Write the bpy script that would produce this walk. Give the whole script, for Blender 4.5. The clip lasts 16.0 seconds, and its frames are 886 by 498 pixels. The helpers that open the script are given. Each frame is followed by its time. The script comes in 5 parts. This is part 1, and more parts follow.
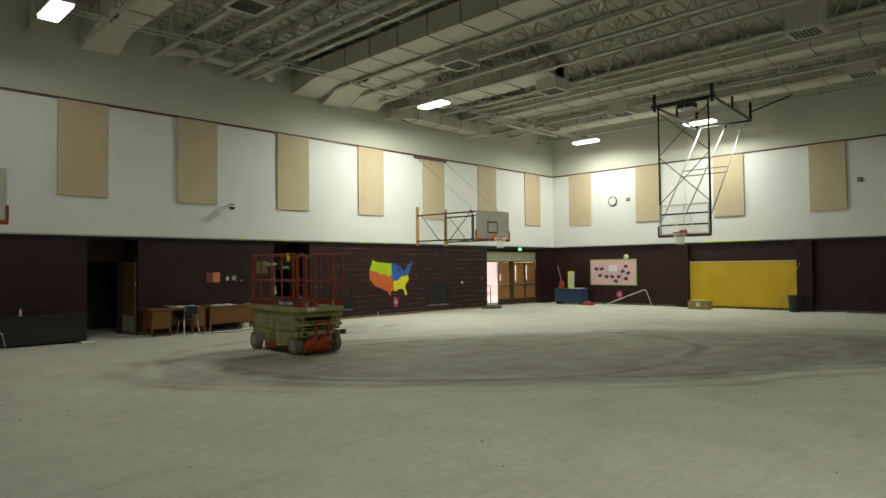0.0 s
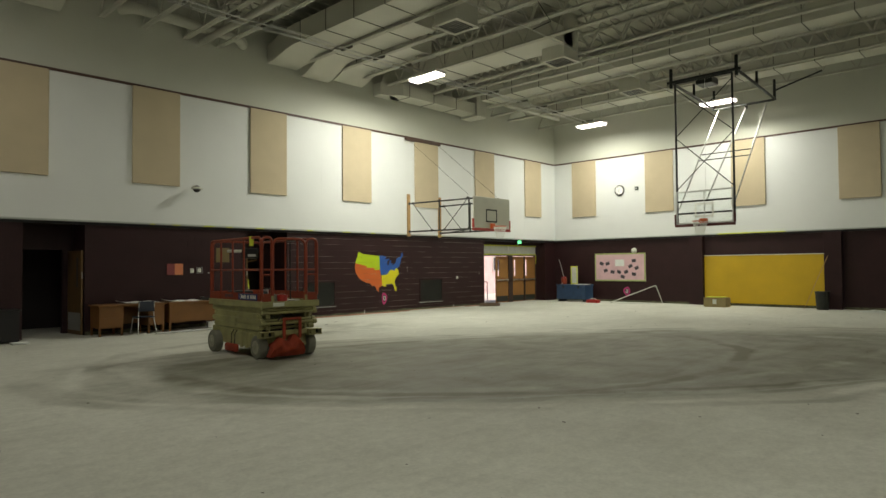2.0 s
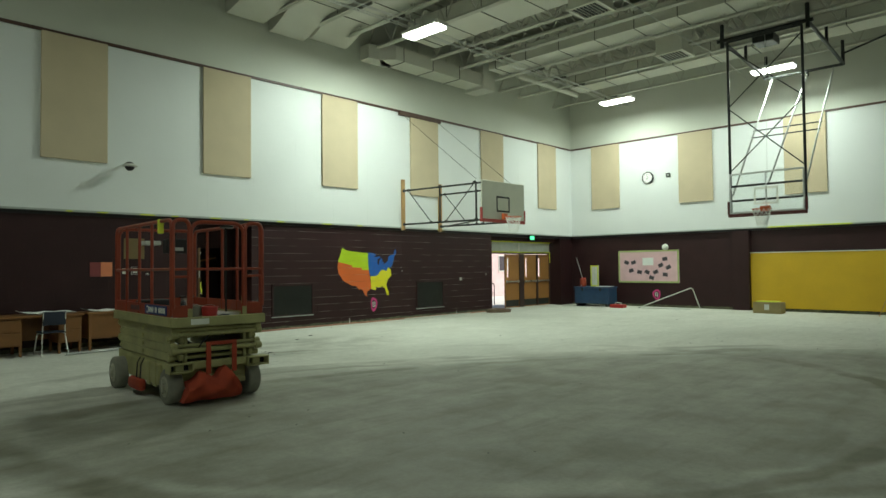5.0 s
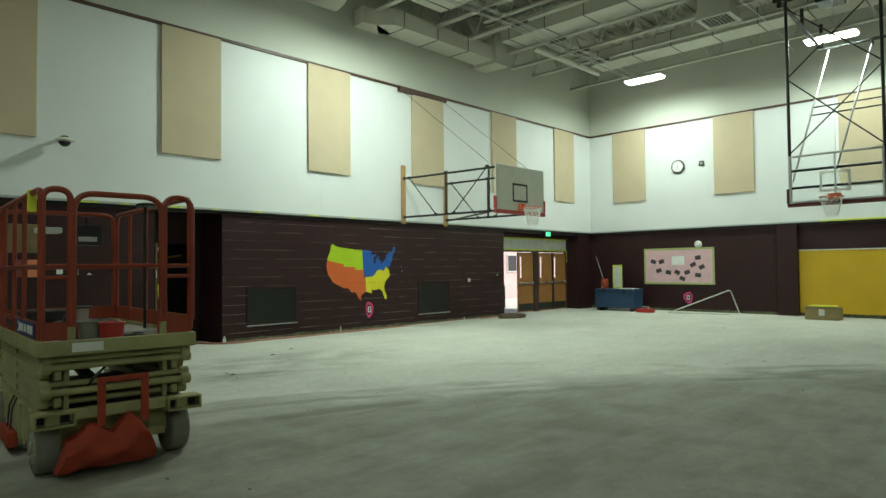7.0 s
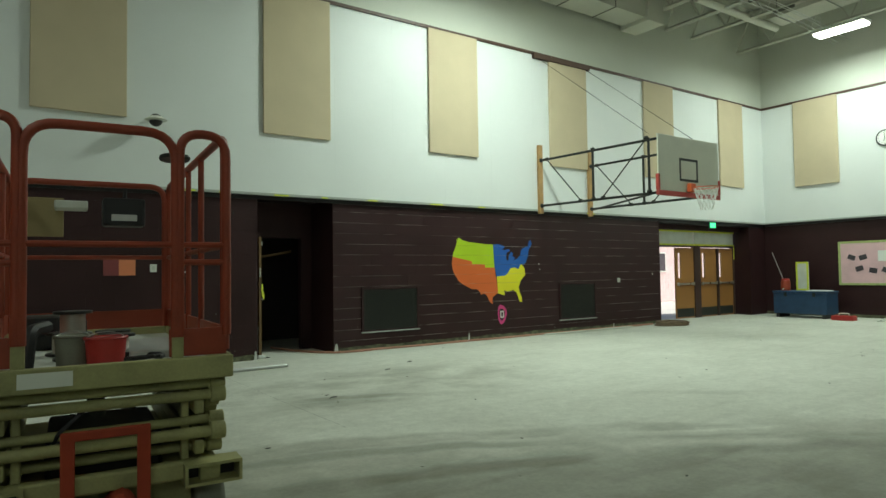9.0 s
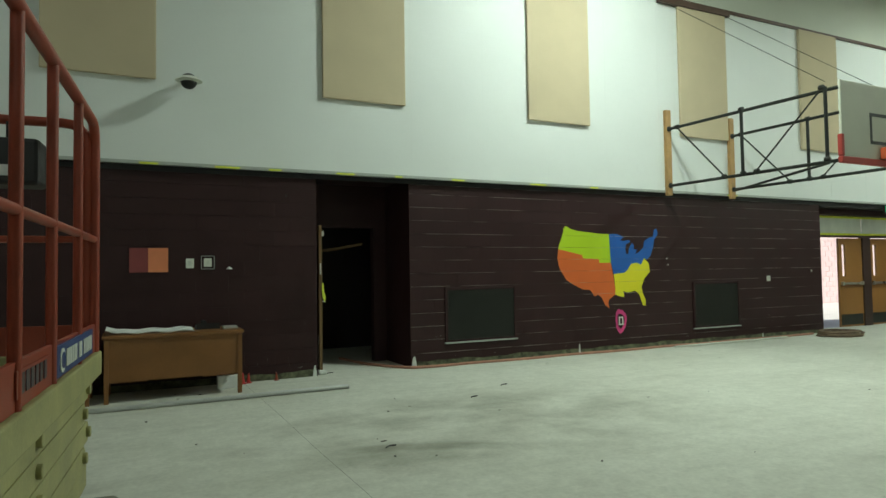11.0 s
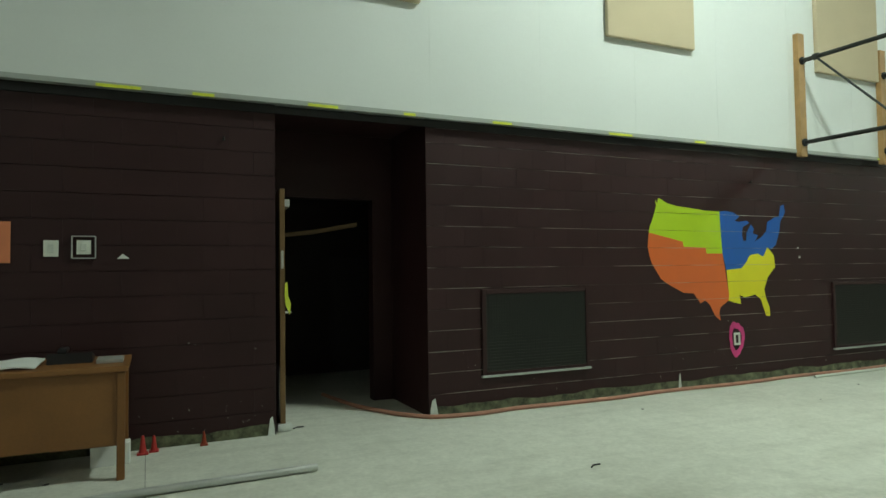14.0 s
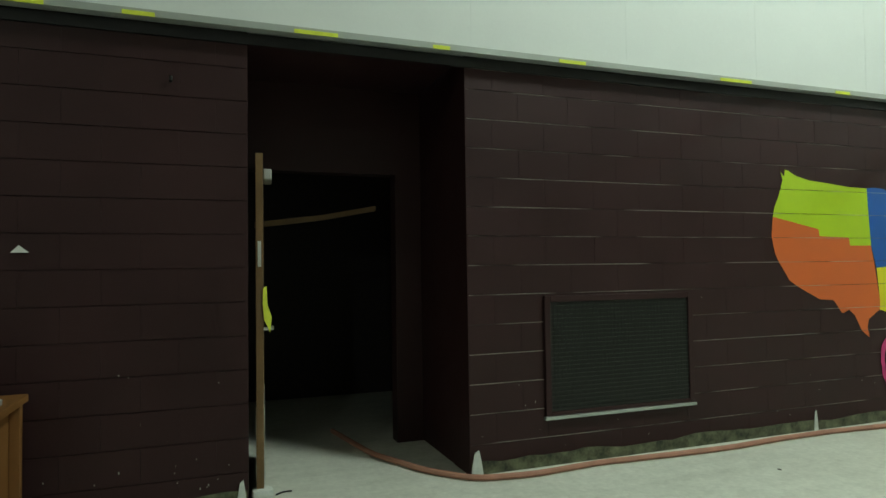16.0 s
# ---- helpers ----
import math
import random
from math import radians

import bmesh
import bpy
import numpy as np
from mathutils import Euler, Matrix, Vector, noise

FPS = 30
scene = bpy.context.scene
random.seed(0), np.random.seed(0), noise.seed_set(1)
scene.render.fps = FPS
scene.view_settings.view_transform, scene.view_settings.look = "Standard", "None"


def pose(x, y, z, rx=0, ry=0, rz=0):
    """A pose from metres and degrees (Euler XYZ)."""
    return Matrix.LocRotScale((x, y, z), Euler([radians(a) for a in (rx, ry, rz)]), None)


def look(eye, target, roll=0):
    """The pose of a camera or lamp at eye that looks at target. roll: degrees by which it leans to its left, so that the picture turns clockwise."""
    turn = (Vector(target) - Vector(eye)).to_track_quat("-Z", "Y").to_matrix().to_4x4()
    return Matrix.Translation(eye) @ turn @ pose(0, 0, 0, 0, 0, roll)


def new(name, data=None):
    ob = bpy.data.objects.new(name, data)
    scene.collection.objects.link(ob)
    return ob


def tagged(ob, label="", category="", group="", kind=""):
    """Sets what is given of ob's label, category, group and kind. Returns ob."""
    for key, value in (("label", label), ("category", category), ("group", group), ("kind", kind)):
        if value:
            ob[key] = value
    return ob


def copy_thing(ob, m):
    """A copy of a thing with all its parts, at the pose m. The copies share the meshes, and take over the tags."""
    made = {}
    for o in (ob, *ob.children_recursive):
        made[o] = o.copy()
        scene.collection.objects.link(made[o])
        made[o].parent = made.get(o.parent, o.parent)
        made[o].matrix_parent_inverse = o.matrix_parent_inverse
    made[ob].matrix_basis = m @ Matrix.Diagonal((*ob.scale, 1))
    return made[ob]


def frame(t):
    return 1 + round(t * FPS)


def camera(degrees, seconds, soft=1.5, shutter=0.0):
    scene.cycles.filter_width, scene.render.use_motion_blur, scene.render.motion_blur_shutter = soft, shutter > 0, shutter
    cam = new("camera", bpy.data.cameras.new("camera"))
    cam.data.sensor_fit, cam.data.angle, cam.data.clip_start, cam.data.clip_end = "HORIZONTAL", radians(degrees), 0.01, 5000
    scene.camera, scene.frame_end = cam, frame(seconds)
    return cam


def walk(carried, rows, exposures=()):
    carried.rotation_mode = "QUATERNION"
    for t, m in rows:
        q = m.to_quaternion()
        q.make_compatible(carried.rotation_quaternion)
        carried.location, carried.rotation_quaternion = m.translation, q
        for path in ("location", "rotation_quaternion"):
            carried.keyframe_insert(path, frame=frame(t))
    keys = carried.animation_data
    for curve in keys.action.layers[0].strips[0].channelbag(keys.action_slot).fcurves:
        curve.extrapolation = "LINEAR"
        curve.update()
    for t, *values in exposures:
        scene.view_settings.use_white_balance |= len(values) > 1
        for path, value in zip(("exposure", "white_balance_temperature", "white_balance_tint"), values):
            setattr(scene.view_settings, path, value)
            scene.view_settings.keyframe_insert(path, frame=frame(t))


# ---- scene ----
cam = camera(69.6, 16.0)
PATH = [
    (0, (-3.709, -4.511, 1.883), (-2.283, -3.111, 1.941), -0.6),
    (0.5, (-3.313, -4.146, 1.806), (-1.884, -2.748, 1.863), -0.6),
    (1, (-2.951, -3.766, 1.724), (-1.515, -2.376, 1.78), -0.5),
    (1.5, (-2.568, -3.317, 1.645), (-1.126, -1.932, 1.702), -0.5),
    (2, (-2.038, -2.79, 1.647), (-0.594, -1.407, 1.703), -0.5),
    (2.5, (-1.521, -2.282, 1.644), (-0.079, -0.897, 1.699), -0.6),
    (3, (-1.108, -1.849, 1.628), (0.333, -0.464, 1.684), -0.5),
    (3.5, (-0.706, -1.417, 1.599), (0.735, -0.032, 1.657), -0.6),
    (4, (-0.241, -0.956, 1.622), (1.205, 0.424, 1.679), -0.6),
    (6.5, (2.133, 1.433, 1.582), (3.58, 2.813, 1.641), -0.6),
    (7, (2.585, 1.936, 1.57), (4.029, 3.319, 1.631), -0.6),
    (7.5, (3.088, 2.413, 1.521), (4.426, 3.898, 1.588), -0.7),
    (8, (3.425, 2.918, 1.507), (4.614, 4.525, 1.577), -0.7),
    (10.5, (5.137, 5.432, 1.378), (6.23, 7.104, 1.459), -1.0),
    (11, (5.441, 5.951, 1.42), (6.314, 7.749, 1.496), -0.9),
    (11.5, (5.717, 6.488, 1.459), (6.527, 8.315, 1.531), -0.7),
    (12, (5.927, 7.042, 1.471), (6.741, 8.868, 1.541), -0.6),
    (12.5, (6.119, 7.604, 1.465), (6.943, 9.425, 1.533), -0.7),
    (13, (6.411, 8.13, 1.449), (7.224, 9.956, 1.518), -0.6),
    (13.5, (6.643, 8.68, 1.388), (7.45, 10.507, 1.466), -0.8),
    (14, (6.828, 9.22, 1.372), (7.65, 11.042, 1.447), -0.8),
    (14.5, (7.102, 9.605, 1.368), (7.893, 11.441, 1.438), -0.8),
    (15, (7.292, 10.042, 1.387), (8.069, 11.883, 1.453), -1.0),
    (15.5, (7.403, 10.475, 1.391), (8.134, 12.335, 1.455), -0.8),
    (16, (7.567, 10.848, 1.392), (8.252, 12.726, 1.459), -0.8),
]
# the clip's camera starts warmer and turns greener on the way
TONES = [(0.0, 0.0, 7250, 26), (2.5, 0.0, 7350, 29), (4.0, 0.0, 6750, 13), (7.0, 0.0, 6500, 10), (11.0, -0.06, 6500, 10), (16.0, -0.1, 6500, 10)]
walk(cam, [(t, look(eye, target, roll)) for t, eye, target, roll in PATH], TONES)

# ---- world, exposure and light ----
world = bpy.data.worlds.new("sky")
scene.world = world
world.use_nodes = True
sky = world.node_tree.nodes.new("ShaderNodeTexSky")
sky.sky_type, sky.sun_disc = "NISHITA", False
sky.sun_elevation, sky.sun_rotation = radians(40), radians(150)
world.node_tree.links.new(sky.outputs[0], world.node_tree.nodes["Background"].inputs[0])
world.node_tree.nodes["Background"].inputs[1].default_value = 0.15

# plan: room limits, wall planes and heights
X0, X1 = -10.0, 24.27       # west and east faces of the white upper wall
Y0, Y1 = -9.0, 14.79        # south and north faces of the white upper wall
YD, XD = 14.88, 24.33       # dark masonry faces, set back under the white wall
BAND, RAIL, DECK = 2.87, 6.575, 9.35
JOIST = 8.15                # underside of the joists
# the last three are out of view, added to brighten near floor and lift
LAMPS = [(0.3, 11.45, 36), (12.2, 11.5, 470), (22.15, 11.45, 245), (22.15, 6.1, 240), (0.3, 6.1, 75), (0.3, -4.6, 235), (12.2, -4.6, 65)]   # x, y, watts


# ---- materials ----
def links(m):
    return m.node_tree.nodes, m.node_tree.links


def surface(name, colour, rough=0.6, vary=0.12, scale=6.0, fine=90.0, bump=0.15, metal=0.0, spec=0.5, rand=0.0):
    """A procedural surface: colour varied by a coarse and a fine noise, with a fine relief."""
    m = bpy.data.materials.new(name)
    m.use_nodes = True
    n, l = links(m)
    b = n["Principled BSDF"]
    b.inputs["Roughness"].default_value, b.inputs["Metallic"].default_value = rough, metal
    b.inputs["Specular IOR Level"].default_value = spec
    co = n.new("ShaderNodeNewGeometry").outputs["Position"]
    big, small = n.new("ShaderNodeTexNoise"), n.new("ShaderNodeTexNoise")
    for t, s, d in ((big, scale, 5), (small, fine, 3)):
        t.inputs["Scale"].default_value, t.inputs["Detail"].default_value = s, d
        l.new(co, t.inputs["Vector"])
    add = n.new("ShaderNodeMath")
    add.operation = "MULTIPLY_ADD"
    add.inputs[1].default_value = 0.35
    l.new(small.outputs[0], add.inputs[0])
    l.new(big.outputs[0], add.inputs[2])
    ramp = n.new("ShaderNodeMapRange")
    ramp.inputs["From Min"].default_value, ramp.inputs["From Max"].default_value = 0.4, 0.95
    ramp.inputs["To Min"].default_value, ramp.inputs["To Max"].default_value = 1 - vary, 1 + vary
    l.new(add.outputs[0], ramp.inputs[0])
    value = ramp.outputs[0]
    if rand:
        info = n.new("ShaderNodeObjectInfo")
        r = n.new("ShaderNodeMapRange")
        r.inputs["To Min"].default_value, r.inputs["To Max"].default_value = 1 - rand, 1 + rand
        l.new(info.outputs["Random"], r.inputs[0])
        mul = n.new("ShaderNodeMath")
        mul.operation = "MULTIPLY"
        l.new(value, mul.inputs[0])
        l.new(r.outputs[0], mul.inputs[1])
        value = mul.outputs[0]
    mix = n.new("ShaderNodeVectorMath")
    mix.operation = "SCALE"
    mix.inputs[0].default_value = colour
    l.new(value, mix.inputs["Scale"])
    l.new(mix.outputs[0], b.inputs["Base Color"])
    rr = n.new("ShaderNodeMapRange")
    rr.inputs["To Min"].default_value, rr.inputs["To Max"].default_value = max(0, rough - 0.12), min(1, rough + 0.12)
    l.new(big.outputs[0], rr.inputs[0])
    l.new(rr.outputs[0], b.inputs["Roughness"])
    bp = n.new("ShaderNodeBump")
    bp.inputs["Strength"].default_value, bp.inputs["Distance"].default_value = bump, 0.004
    l.new(add.outputs[0], bp.inputs["Height"])
    l.new(bp.outputs[0], b.inputs["Normal"])
    return m


def glow(name, colour, strength):
    m = bpy.data.materials.new(name)
    m.use_nodes = True
    b = m.node_tree.nodes["Principled BSDF"]
    b.inputs["Base Color"].default_value = (*colour, 1)
    b.inputs["Emission Color"].default_value = (*colour, 1)
    b.inputs["Emission Strength"].default_value = strength
    return m


def concrete():
    """Dusty slab: pale dust, a scuffed darker sweep with tyre arcs, fine grit."""
    m = bpy.data.materials.new("dusty_concrete")
    m.use_nodes = True
    n, l = links(m)
    b = n["Principled BSDF"]
    b.inputs["Specular IOR Level"].default_value = 0.25
    pos = n.new("ShaderNodeNewGeometry").outputs["Position"]

    def tex(scale, detail, stretch=(1, 1, 1), turn=0.0, distort=0.0):
        mp = n.new("ShaderNodeMapping")
        mp.inputs["Scale"].default_value, mp.inputs["Rotation"].default_value = stretch, (0, 0, turn)
        t = n.new("ShaderNodeTexNoise")
        t.inputs["Scale"].default_value, t.inputs["Detail"].default_value, t.inputs["Distortion"].default_value = scale, detail, distort
        l.new(pos, mp.inputs[0])
        l.new(mp.outputs[0], t.inputs["Vector"])
        return t.outputs[0]

    def math_(op, a, c, clamp=False):
        k = n.new("ShaderNodeMath")
        k.operation, k.use_clamp = op, clamp
        for i, v in enumerate((a, c)):
            if isinstance(v, (int, float)):
                k.inputs[i].default_value = v
            else:
                l.new(v, k.inputs[i])
        return k.outputs[0]

    def step(v, lo, hi, a=0.0, c=1.0):
        k = n.new("ShaderNodeMapRange")
        k.interpolation_type = "SMOOTHSTEP"
        for i, x in enumerate((lo, hi, a, c)):
            k.inputs[i + 1].default_value = x
        l.new(v, k.inputs[0])
        return k.outputs[0]

    def ring(cx, cy, sx, sy, wobble, turn=0.0):
        """Distance from a centre, in units of the half widths, with a wavering edge."""
        mp = n.new("ShaderNodeMapping")
        mp.vector_type = "TEXTURE"
        mp.inputs["Location"].default_value, mp.inputs["Scale"].default_value = (cx, cy, 0), (sx, sy, 1e6)
        mp.inputs["Rotation"].default_value = (0, 0, turn)
        l.new(pos, mp.inputs[0])
        ln = n.new("ShaderNodeVectorMath")
        ln.operation = "LENGTH"
        l.new(mp.outputs[0], ln.inputs[0])
        return math_("ADD", ln.outputs["Value"], math_("MULTIPLY", math_("SUBTRACT", tex(0.35, 4), 0.5), wobble))

    smear = step(tex(0.45, 6, (1, 1, 1), 0, 0.6), 0.35, 0.75)
    streak = step(tex(1.1, 5, (0.35, 1.6, 1), 0.75, 0.6), 0.42, 0.72)
    mottle = step(tex(1.5, 12, (1, 1, 1), 0.3, 0.25), 0.3, 0.72)
    scuff = step(tex(3.2, 9, (0.22, 1.6, 1), -0.6, 0.4), 0.48, 0.74)
    blotch = tex(8, 8)
    grain = tex(28, 5)
    grit = tex(160, 2)
    # the driven sweep: a long tilted oval, darkest along its southern rim
    TILT = radians(-34)
    inside = step(ring(8.95, 2.95, 10.6, 4.5, 0.3, TILT), 0.62, 1.02, 1.0, 0.0)
    core = step(ring(8.6, 4.6, 8.0, 3.0, 0.5, TILT), 0.5, 1.1, 1.0, 0.0)
    arcs, wipes = None, None
    for cx, cy, sx, sy, w in ((8.95, 2.95, 10.3, 4.35, 0.022), (9.2, 3.1, 9.7, 4.0, 0.016), (8.7, 3.3, 10.0, 3.7, 0.02), (9.6, 2.6, 9.0, 3.5, 0.025), (7.0, 6.0, 6.2, 4.6, 0.02)):
        d = math_("ABSOLUTE", math_("SUBTRACT", ring(cx, cy, sx, sy, 0.22, TILT), 0.97), 0)
        line = math_("MULTIPLY", step(d, w * 0.5, w * 1.8, 1.0, 0.0), step(tex(0.5, 3), 0.38, 0.6))
        arcs = line if arcs is None else math_("MAXIMUM", arcs, line)
    for cx, cy, sx, sy, w in ((9.0, 3.0, 9.9, 4.15, 0.016), (9.3, 2.9, 8.9, 3.7, 0.022), (8.2, 4.4, 7.4, 3.6, 0.03)):
        d = math_("ABSOLUTE", math_("SUBTRACT", ring(cx, cy, sx, sy, 0.3, TILT), 0.97), 0)
        line = math_("MULTIPLY", step(d, w * 0.5, w * 2.0, 1.0, 0.0), step(tex(0.7, 3, (1, 1, 1), 1.1), 0.45, 0.6))
        wipes = line if wipes is None else math_("MAXIMUM", wipes, line)
    dark = math_("MULTIPLY", inside, math_("ADD", math_("MULTIPLY", mottle, 0.10), 0.62))
    dark = math_("SUBTRACT", dark, math_("MULTIPLY", math_("MULTIPLY", core, streak), 0.10), True)
    dark = math_("ADD", dark, math_("MULTIPLY", smear, 0.11), True)
    dark = math_("ADD", dark, math_("MULTIPLY", arcs, 0.3), True)
    dark = math_("SUBTRACT", dark, math_("MULTIPLY", wipes, 0.22), True)
    dark = math_("ADD", dark, math_("MULTIPLY", mottle, 0.09), True)
    dark = math_("ADD", dark, math_("MULTIPLY", scuff, 0.09), True)
    worn = ring(8.7, 11.5, 2.8, 1.7, 0.9)
    patch = math_("MULTIPLY", step(worn, 0.5, 1.05, 1.0, 0.0), math_("ADD", math_("MULTIPLY", mottle, 0.32), 0.04))
    dark = math_("ADD", dark, patch, True)
    mix = n.new("ShaderNodeMix")
    mix.data_type = "RGBA"
    mix.inputs["A"].default_value, mix.inputs["B"].default_value = (0.63, 0.64, 0.56, 1), (0.155, 0.152, 0.105, 1)
    l.new(dark, mix.inputs["Factor"])
    sc = n.new("ShaderNodeVectorMath")
    sc.operation = "SCALE"
    l.new(mix.outputs["Result"], sc.inputs[0])
    l.new(math_("ADD", math_("MULTIPLY", grain, 0.34), math_("ADD", math_("MULTIPLY", blotch, 0.34), math_("ADD", math_("MULTIPLY", grit, 0.2), 0.56))), sc.inputs["Scale"])
    l.new(sc.outputs[0], b.inputs["Base Color"])
    l.new(step(dark, 0, 1, 0.85, 0.62), b.inputs["Roughness"])
    bp = n.new("ShaderNodeBump")
    bp.inputs["Strength"].default_value, bp.inputs["Distance"].default_value = 0.25, 0.004
    l.new(math_("ADD", grain, grit), bp.inputs["Height"])
    l.new(bp.outputs[0], b.inputs["Normal"])
    return m


def mortar():
    """Painted bed joints, with glints of the glossy paint coloured in as short pale dashes."""
    m = surface("painted_mortar", (0.02, 0.009, 0.0095), 0.45, 0.2, 4, 120, 0.2)
    n, l = links(m)
    b = n["Principled BSDF"]
    old = b.inputs["Base Color"].links[0].from_socket
    mp = n.new("ShaderNodeMapping")
    mp.inputs["Scale"].default_value = (1.5, 1, 24)
    t = n.new("ShaderNodeTexNoise")
    t.inputs["Scale"].default_value, t.inputs["Detail"].default_value = 1.0, 4
    l.new(n.new("ShaderNodeNewGeometry").outputs["Position"], mp.inputs[0])
    l.new(mp.outputs[0], t.inputs["Vector"])
    k = n.new("ShaderNodeMapRange")
    k.inputs[1].default_value, k.inputs[2].default_value = 0.45, 0.56
    l.new(t.outputs[0], k.inputs[0])
    # pale dash colour stands for specular glints on the joints
    mix = n.new("ShaderNodeMix")
    mix.data_type = "RGBA"
    mix.inputs["B"].default_value = (0.42, 0.40, 0.36, 1)
    l.new(k.outputs[0], mix.inputs["Factor"])
    l.new(old, mix.inputs["A"])
    l.new(mix.outputs["Result"], b.inputs["Base Color"])
    return m


def glass(name, rough=0.02):
    m = bpy.data.materials.new(name)
    m.use_nodes = True
    b = m.node_tree.nodes["Principled BSDF"]
    b.inputs["Transmission Weight"].default_value, b.inputs["Roughness"].default_value = 1.0, rough
    b.inputs["IOR"].default_value = 1.12
    b.inputs["Base Color"].default_value = (0.95, 0.98, 0.97, 1)
    return m


M_FLOOR = concrete()
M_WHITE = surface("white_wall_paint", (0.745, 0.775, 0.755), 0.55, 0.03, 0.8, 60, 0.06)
# same white paint, greyed to hold the dimness above the rail
M_UPPER = surface("shaded_white_paint", (0.58, 0.60, 0.52), 0.7, 0.05, 0.7, 50, 0.08)
M_BLOCK = surface("maroon_block_paint", (0.031, 0.0112, 0.0118), 0.5, 0.2, 2.2, 110, 0.35, spec=0.3, rand=0.03)
M_JOINT = mortar()
# near-black colour holds the darkness of the unlit rooms
M_DARKROOM = surface("unlit_room_dark", (0.024, 0.017, 0.018), 0.7, 0.15, 2, 60)
M_FLASH = surface("grey_flashing", (0.42, 0.45, 0.42), 0.45, 0.08, 4, 40, metal=0.3)
M_BLACK = surface("black_paint", (0.012, 0.011, 0.012), 0.5, 0.15, 8, 90)
M_PANEL = surface("tan_fabric", (0.56, 0.47, 0.32), 0.95, 0.06, 1.5, 420, 0.5)
M_RAILWOOD = surface("dark_trim_wood", (0.09, 0.05, 0.035), 0.5, 0.2, 5, 60)
# dark tone with duct seam shade put in; clamps and crack share it
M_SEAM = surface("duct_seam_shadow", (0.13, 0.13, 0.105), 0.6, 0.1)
M_STEEL = surface("ceiling_steel_paint", (0.50, 0.50, 0.43), 0.6, 0.1, 2, 50)
M_DECK = surface("ceiling_deck_paint", (0.44, 0.44, 0.37), 0.75, 0.12, 1.2, 30)
M_DUCT = surface("painted_duct", (0.60, 0.60, 0.52), 0.55, 0.06, 1.0, 40, 0.05)
M_GRILLE = surface("dark_grille_metal", (0.036, 0.04, 0.034), 0.45, 0.2, 6, 60, metal=0.4)
M_PIPE = surface("black_steel_pipe", (0.03, 0.033, 0.03), 0.4, 0.2, 8, 80, metal=0.5)
M_LAMP = glow("lamp_diffuser", (0.96, 1.0, 0.92), 9.0)
M_HOUSING = surface("lamp_housing", (0.55, 0.56, 0.52), 0.5, 0.05)
M_PINE = surface("pine_post", (0.42, 0.25, 0.10), 0.6, 0.18, 9, 120, 0.3)
M_BOARD = surface("painted_backboard", (0.55, 0.56, 0.47), 0.5, 0.05, 3, 60)
M_ORANGE = surface("orange_paint", (0.28, 0.042, 0.016), 0.45, 0.18, 5, 80)
M_CREAM = surface("cream_machine_paint", (0.33, 0.315, 0.135), 0.55, 0.28, 4, 70, 0.2)
M_TYRE = surface("grey_rubber", (0.20, 0.20, 0.155), 0.85, 0.2, 8, 90, 0.4)
M_WHEELRIM = surface("dusty_rim", (0.36, 0.35, 0.26), 0.6, 0.15, 8, 60)
M_CLOTH = surface("orange_cloth", (0.34, 0.046, 0.018), 0.9, 0.2, 6, 300, 0.5)
M_REDPAD = surface("red_padding", (0.38, 0.045, 0.035), 0.55, 0.12, 6, 90)
M_DARKPAD = surface("dusty_dark_red_padding", (0.10, 0.018, 0.014), 0.6, 0.15, 6, 90)
M_NET = surface("white_net_cord", (0.75, 0.76, 0.72), 0.9, 0.1)
M_RIM = surface("orange_rim", (0.60, 0.12, 0.04), 0.4, 0.1)
M_WOOD = surface("oak_veneer", (0.22, 0.095, 0.027), 0.45, 0.18, 2.5, 70, 0.2)
M_DOORWOOD = surface("door_veneer", (0.31, 0.145, 0.042), 0.4, 0.15, 2.0, 60, 0.15)
M_OLDDOOR = surface("worn_brown_door", (0.17, 0.095, 0.036), 0.5, 0.25, 3, 70, 0.2)
M_FRAME = surface("dark_door_frame", (0.05, 0.028, 0.024), 0.45, 0.15)
M_CHROME = surface("worn_chrome", (0.62, 0.62, 0.58), 0.3, 0.1, 8, 90, 0.1, metal=0.9)
M_CONDUIT = surface("galvanised_conduit", (0.55, 0.56, 0.54), 0.4, 0.1, 6, 60, metal=0.6)
M_PAPER = surface("drawing_paper", (0.78, 0.80, 0.76), 0.9, 0.05, 5, 60)
M_PLASTIC = surface("white_plate", (0.72, 0.74, 0.66), 0.5, 0.05)
M_TAPE = surface("yellow_tape", (0.70, 0.76, 0.06), 0.6, 0.12, 20, 90)
M_YELLOW = surface("yellow_wall_pad", (0.60, 0.38, 0.012), 0.5, 0.09, 1.4, 60, 0.15)
M_LIME = surface("map_lime_paint", (0.43, 0.62, 0.012), 0.5, 0.06, 4, 110, 0.3)
M_MAPORANGE = surface("map_orange_paint", (0.66, 0.13, 0.024), 0.5, 0.06, 4, 110, 0.3)
M_MAPBLUE = surface("map_blue_paint", (0.008, 0.10, 0.40), 0.5, 0.06, 4, 110, 0.3)
M_MAPYELLOW = surface("map_yellow_paint", (0.72, 0.66, 0.015), 0.5, 0.06, 4, 110, 0.3)
M_PINK = surface("pink_spray_paint", (0.60, 0.045, 0.20), 0.6, 0.3, 12, 90)
M_PINKPAPER = surface("pink_board_paper", (0.72, 0.47, 0.50), 0.9, 0.1, 3, 60)
M_GREEN = surface("lime_border", (0.40, 0.48, 0.18), 0.8, 0.3, 14, 60)
M_PHOTO = surface("dark_photo", (0.06, 0.05, 0.06), 0.4, 0.6, 30, 120)
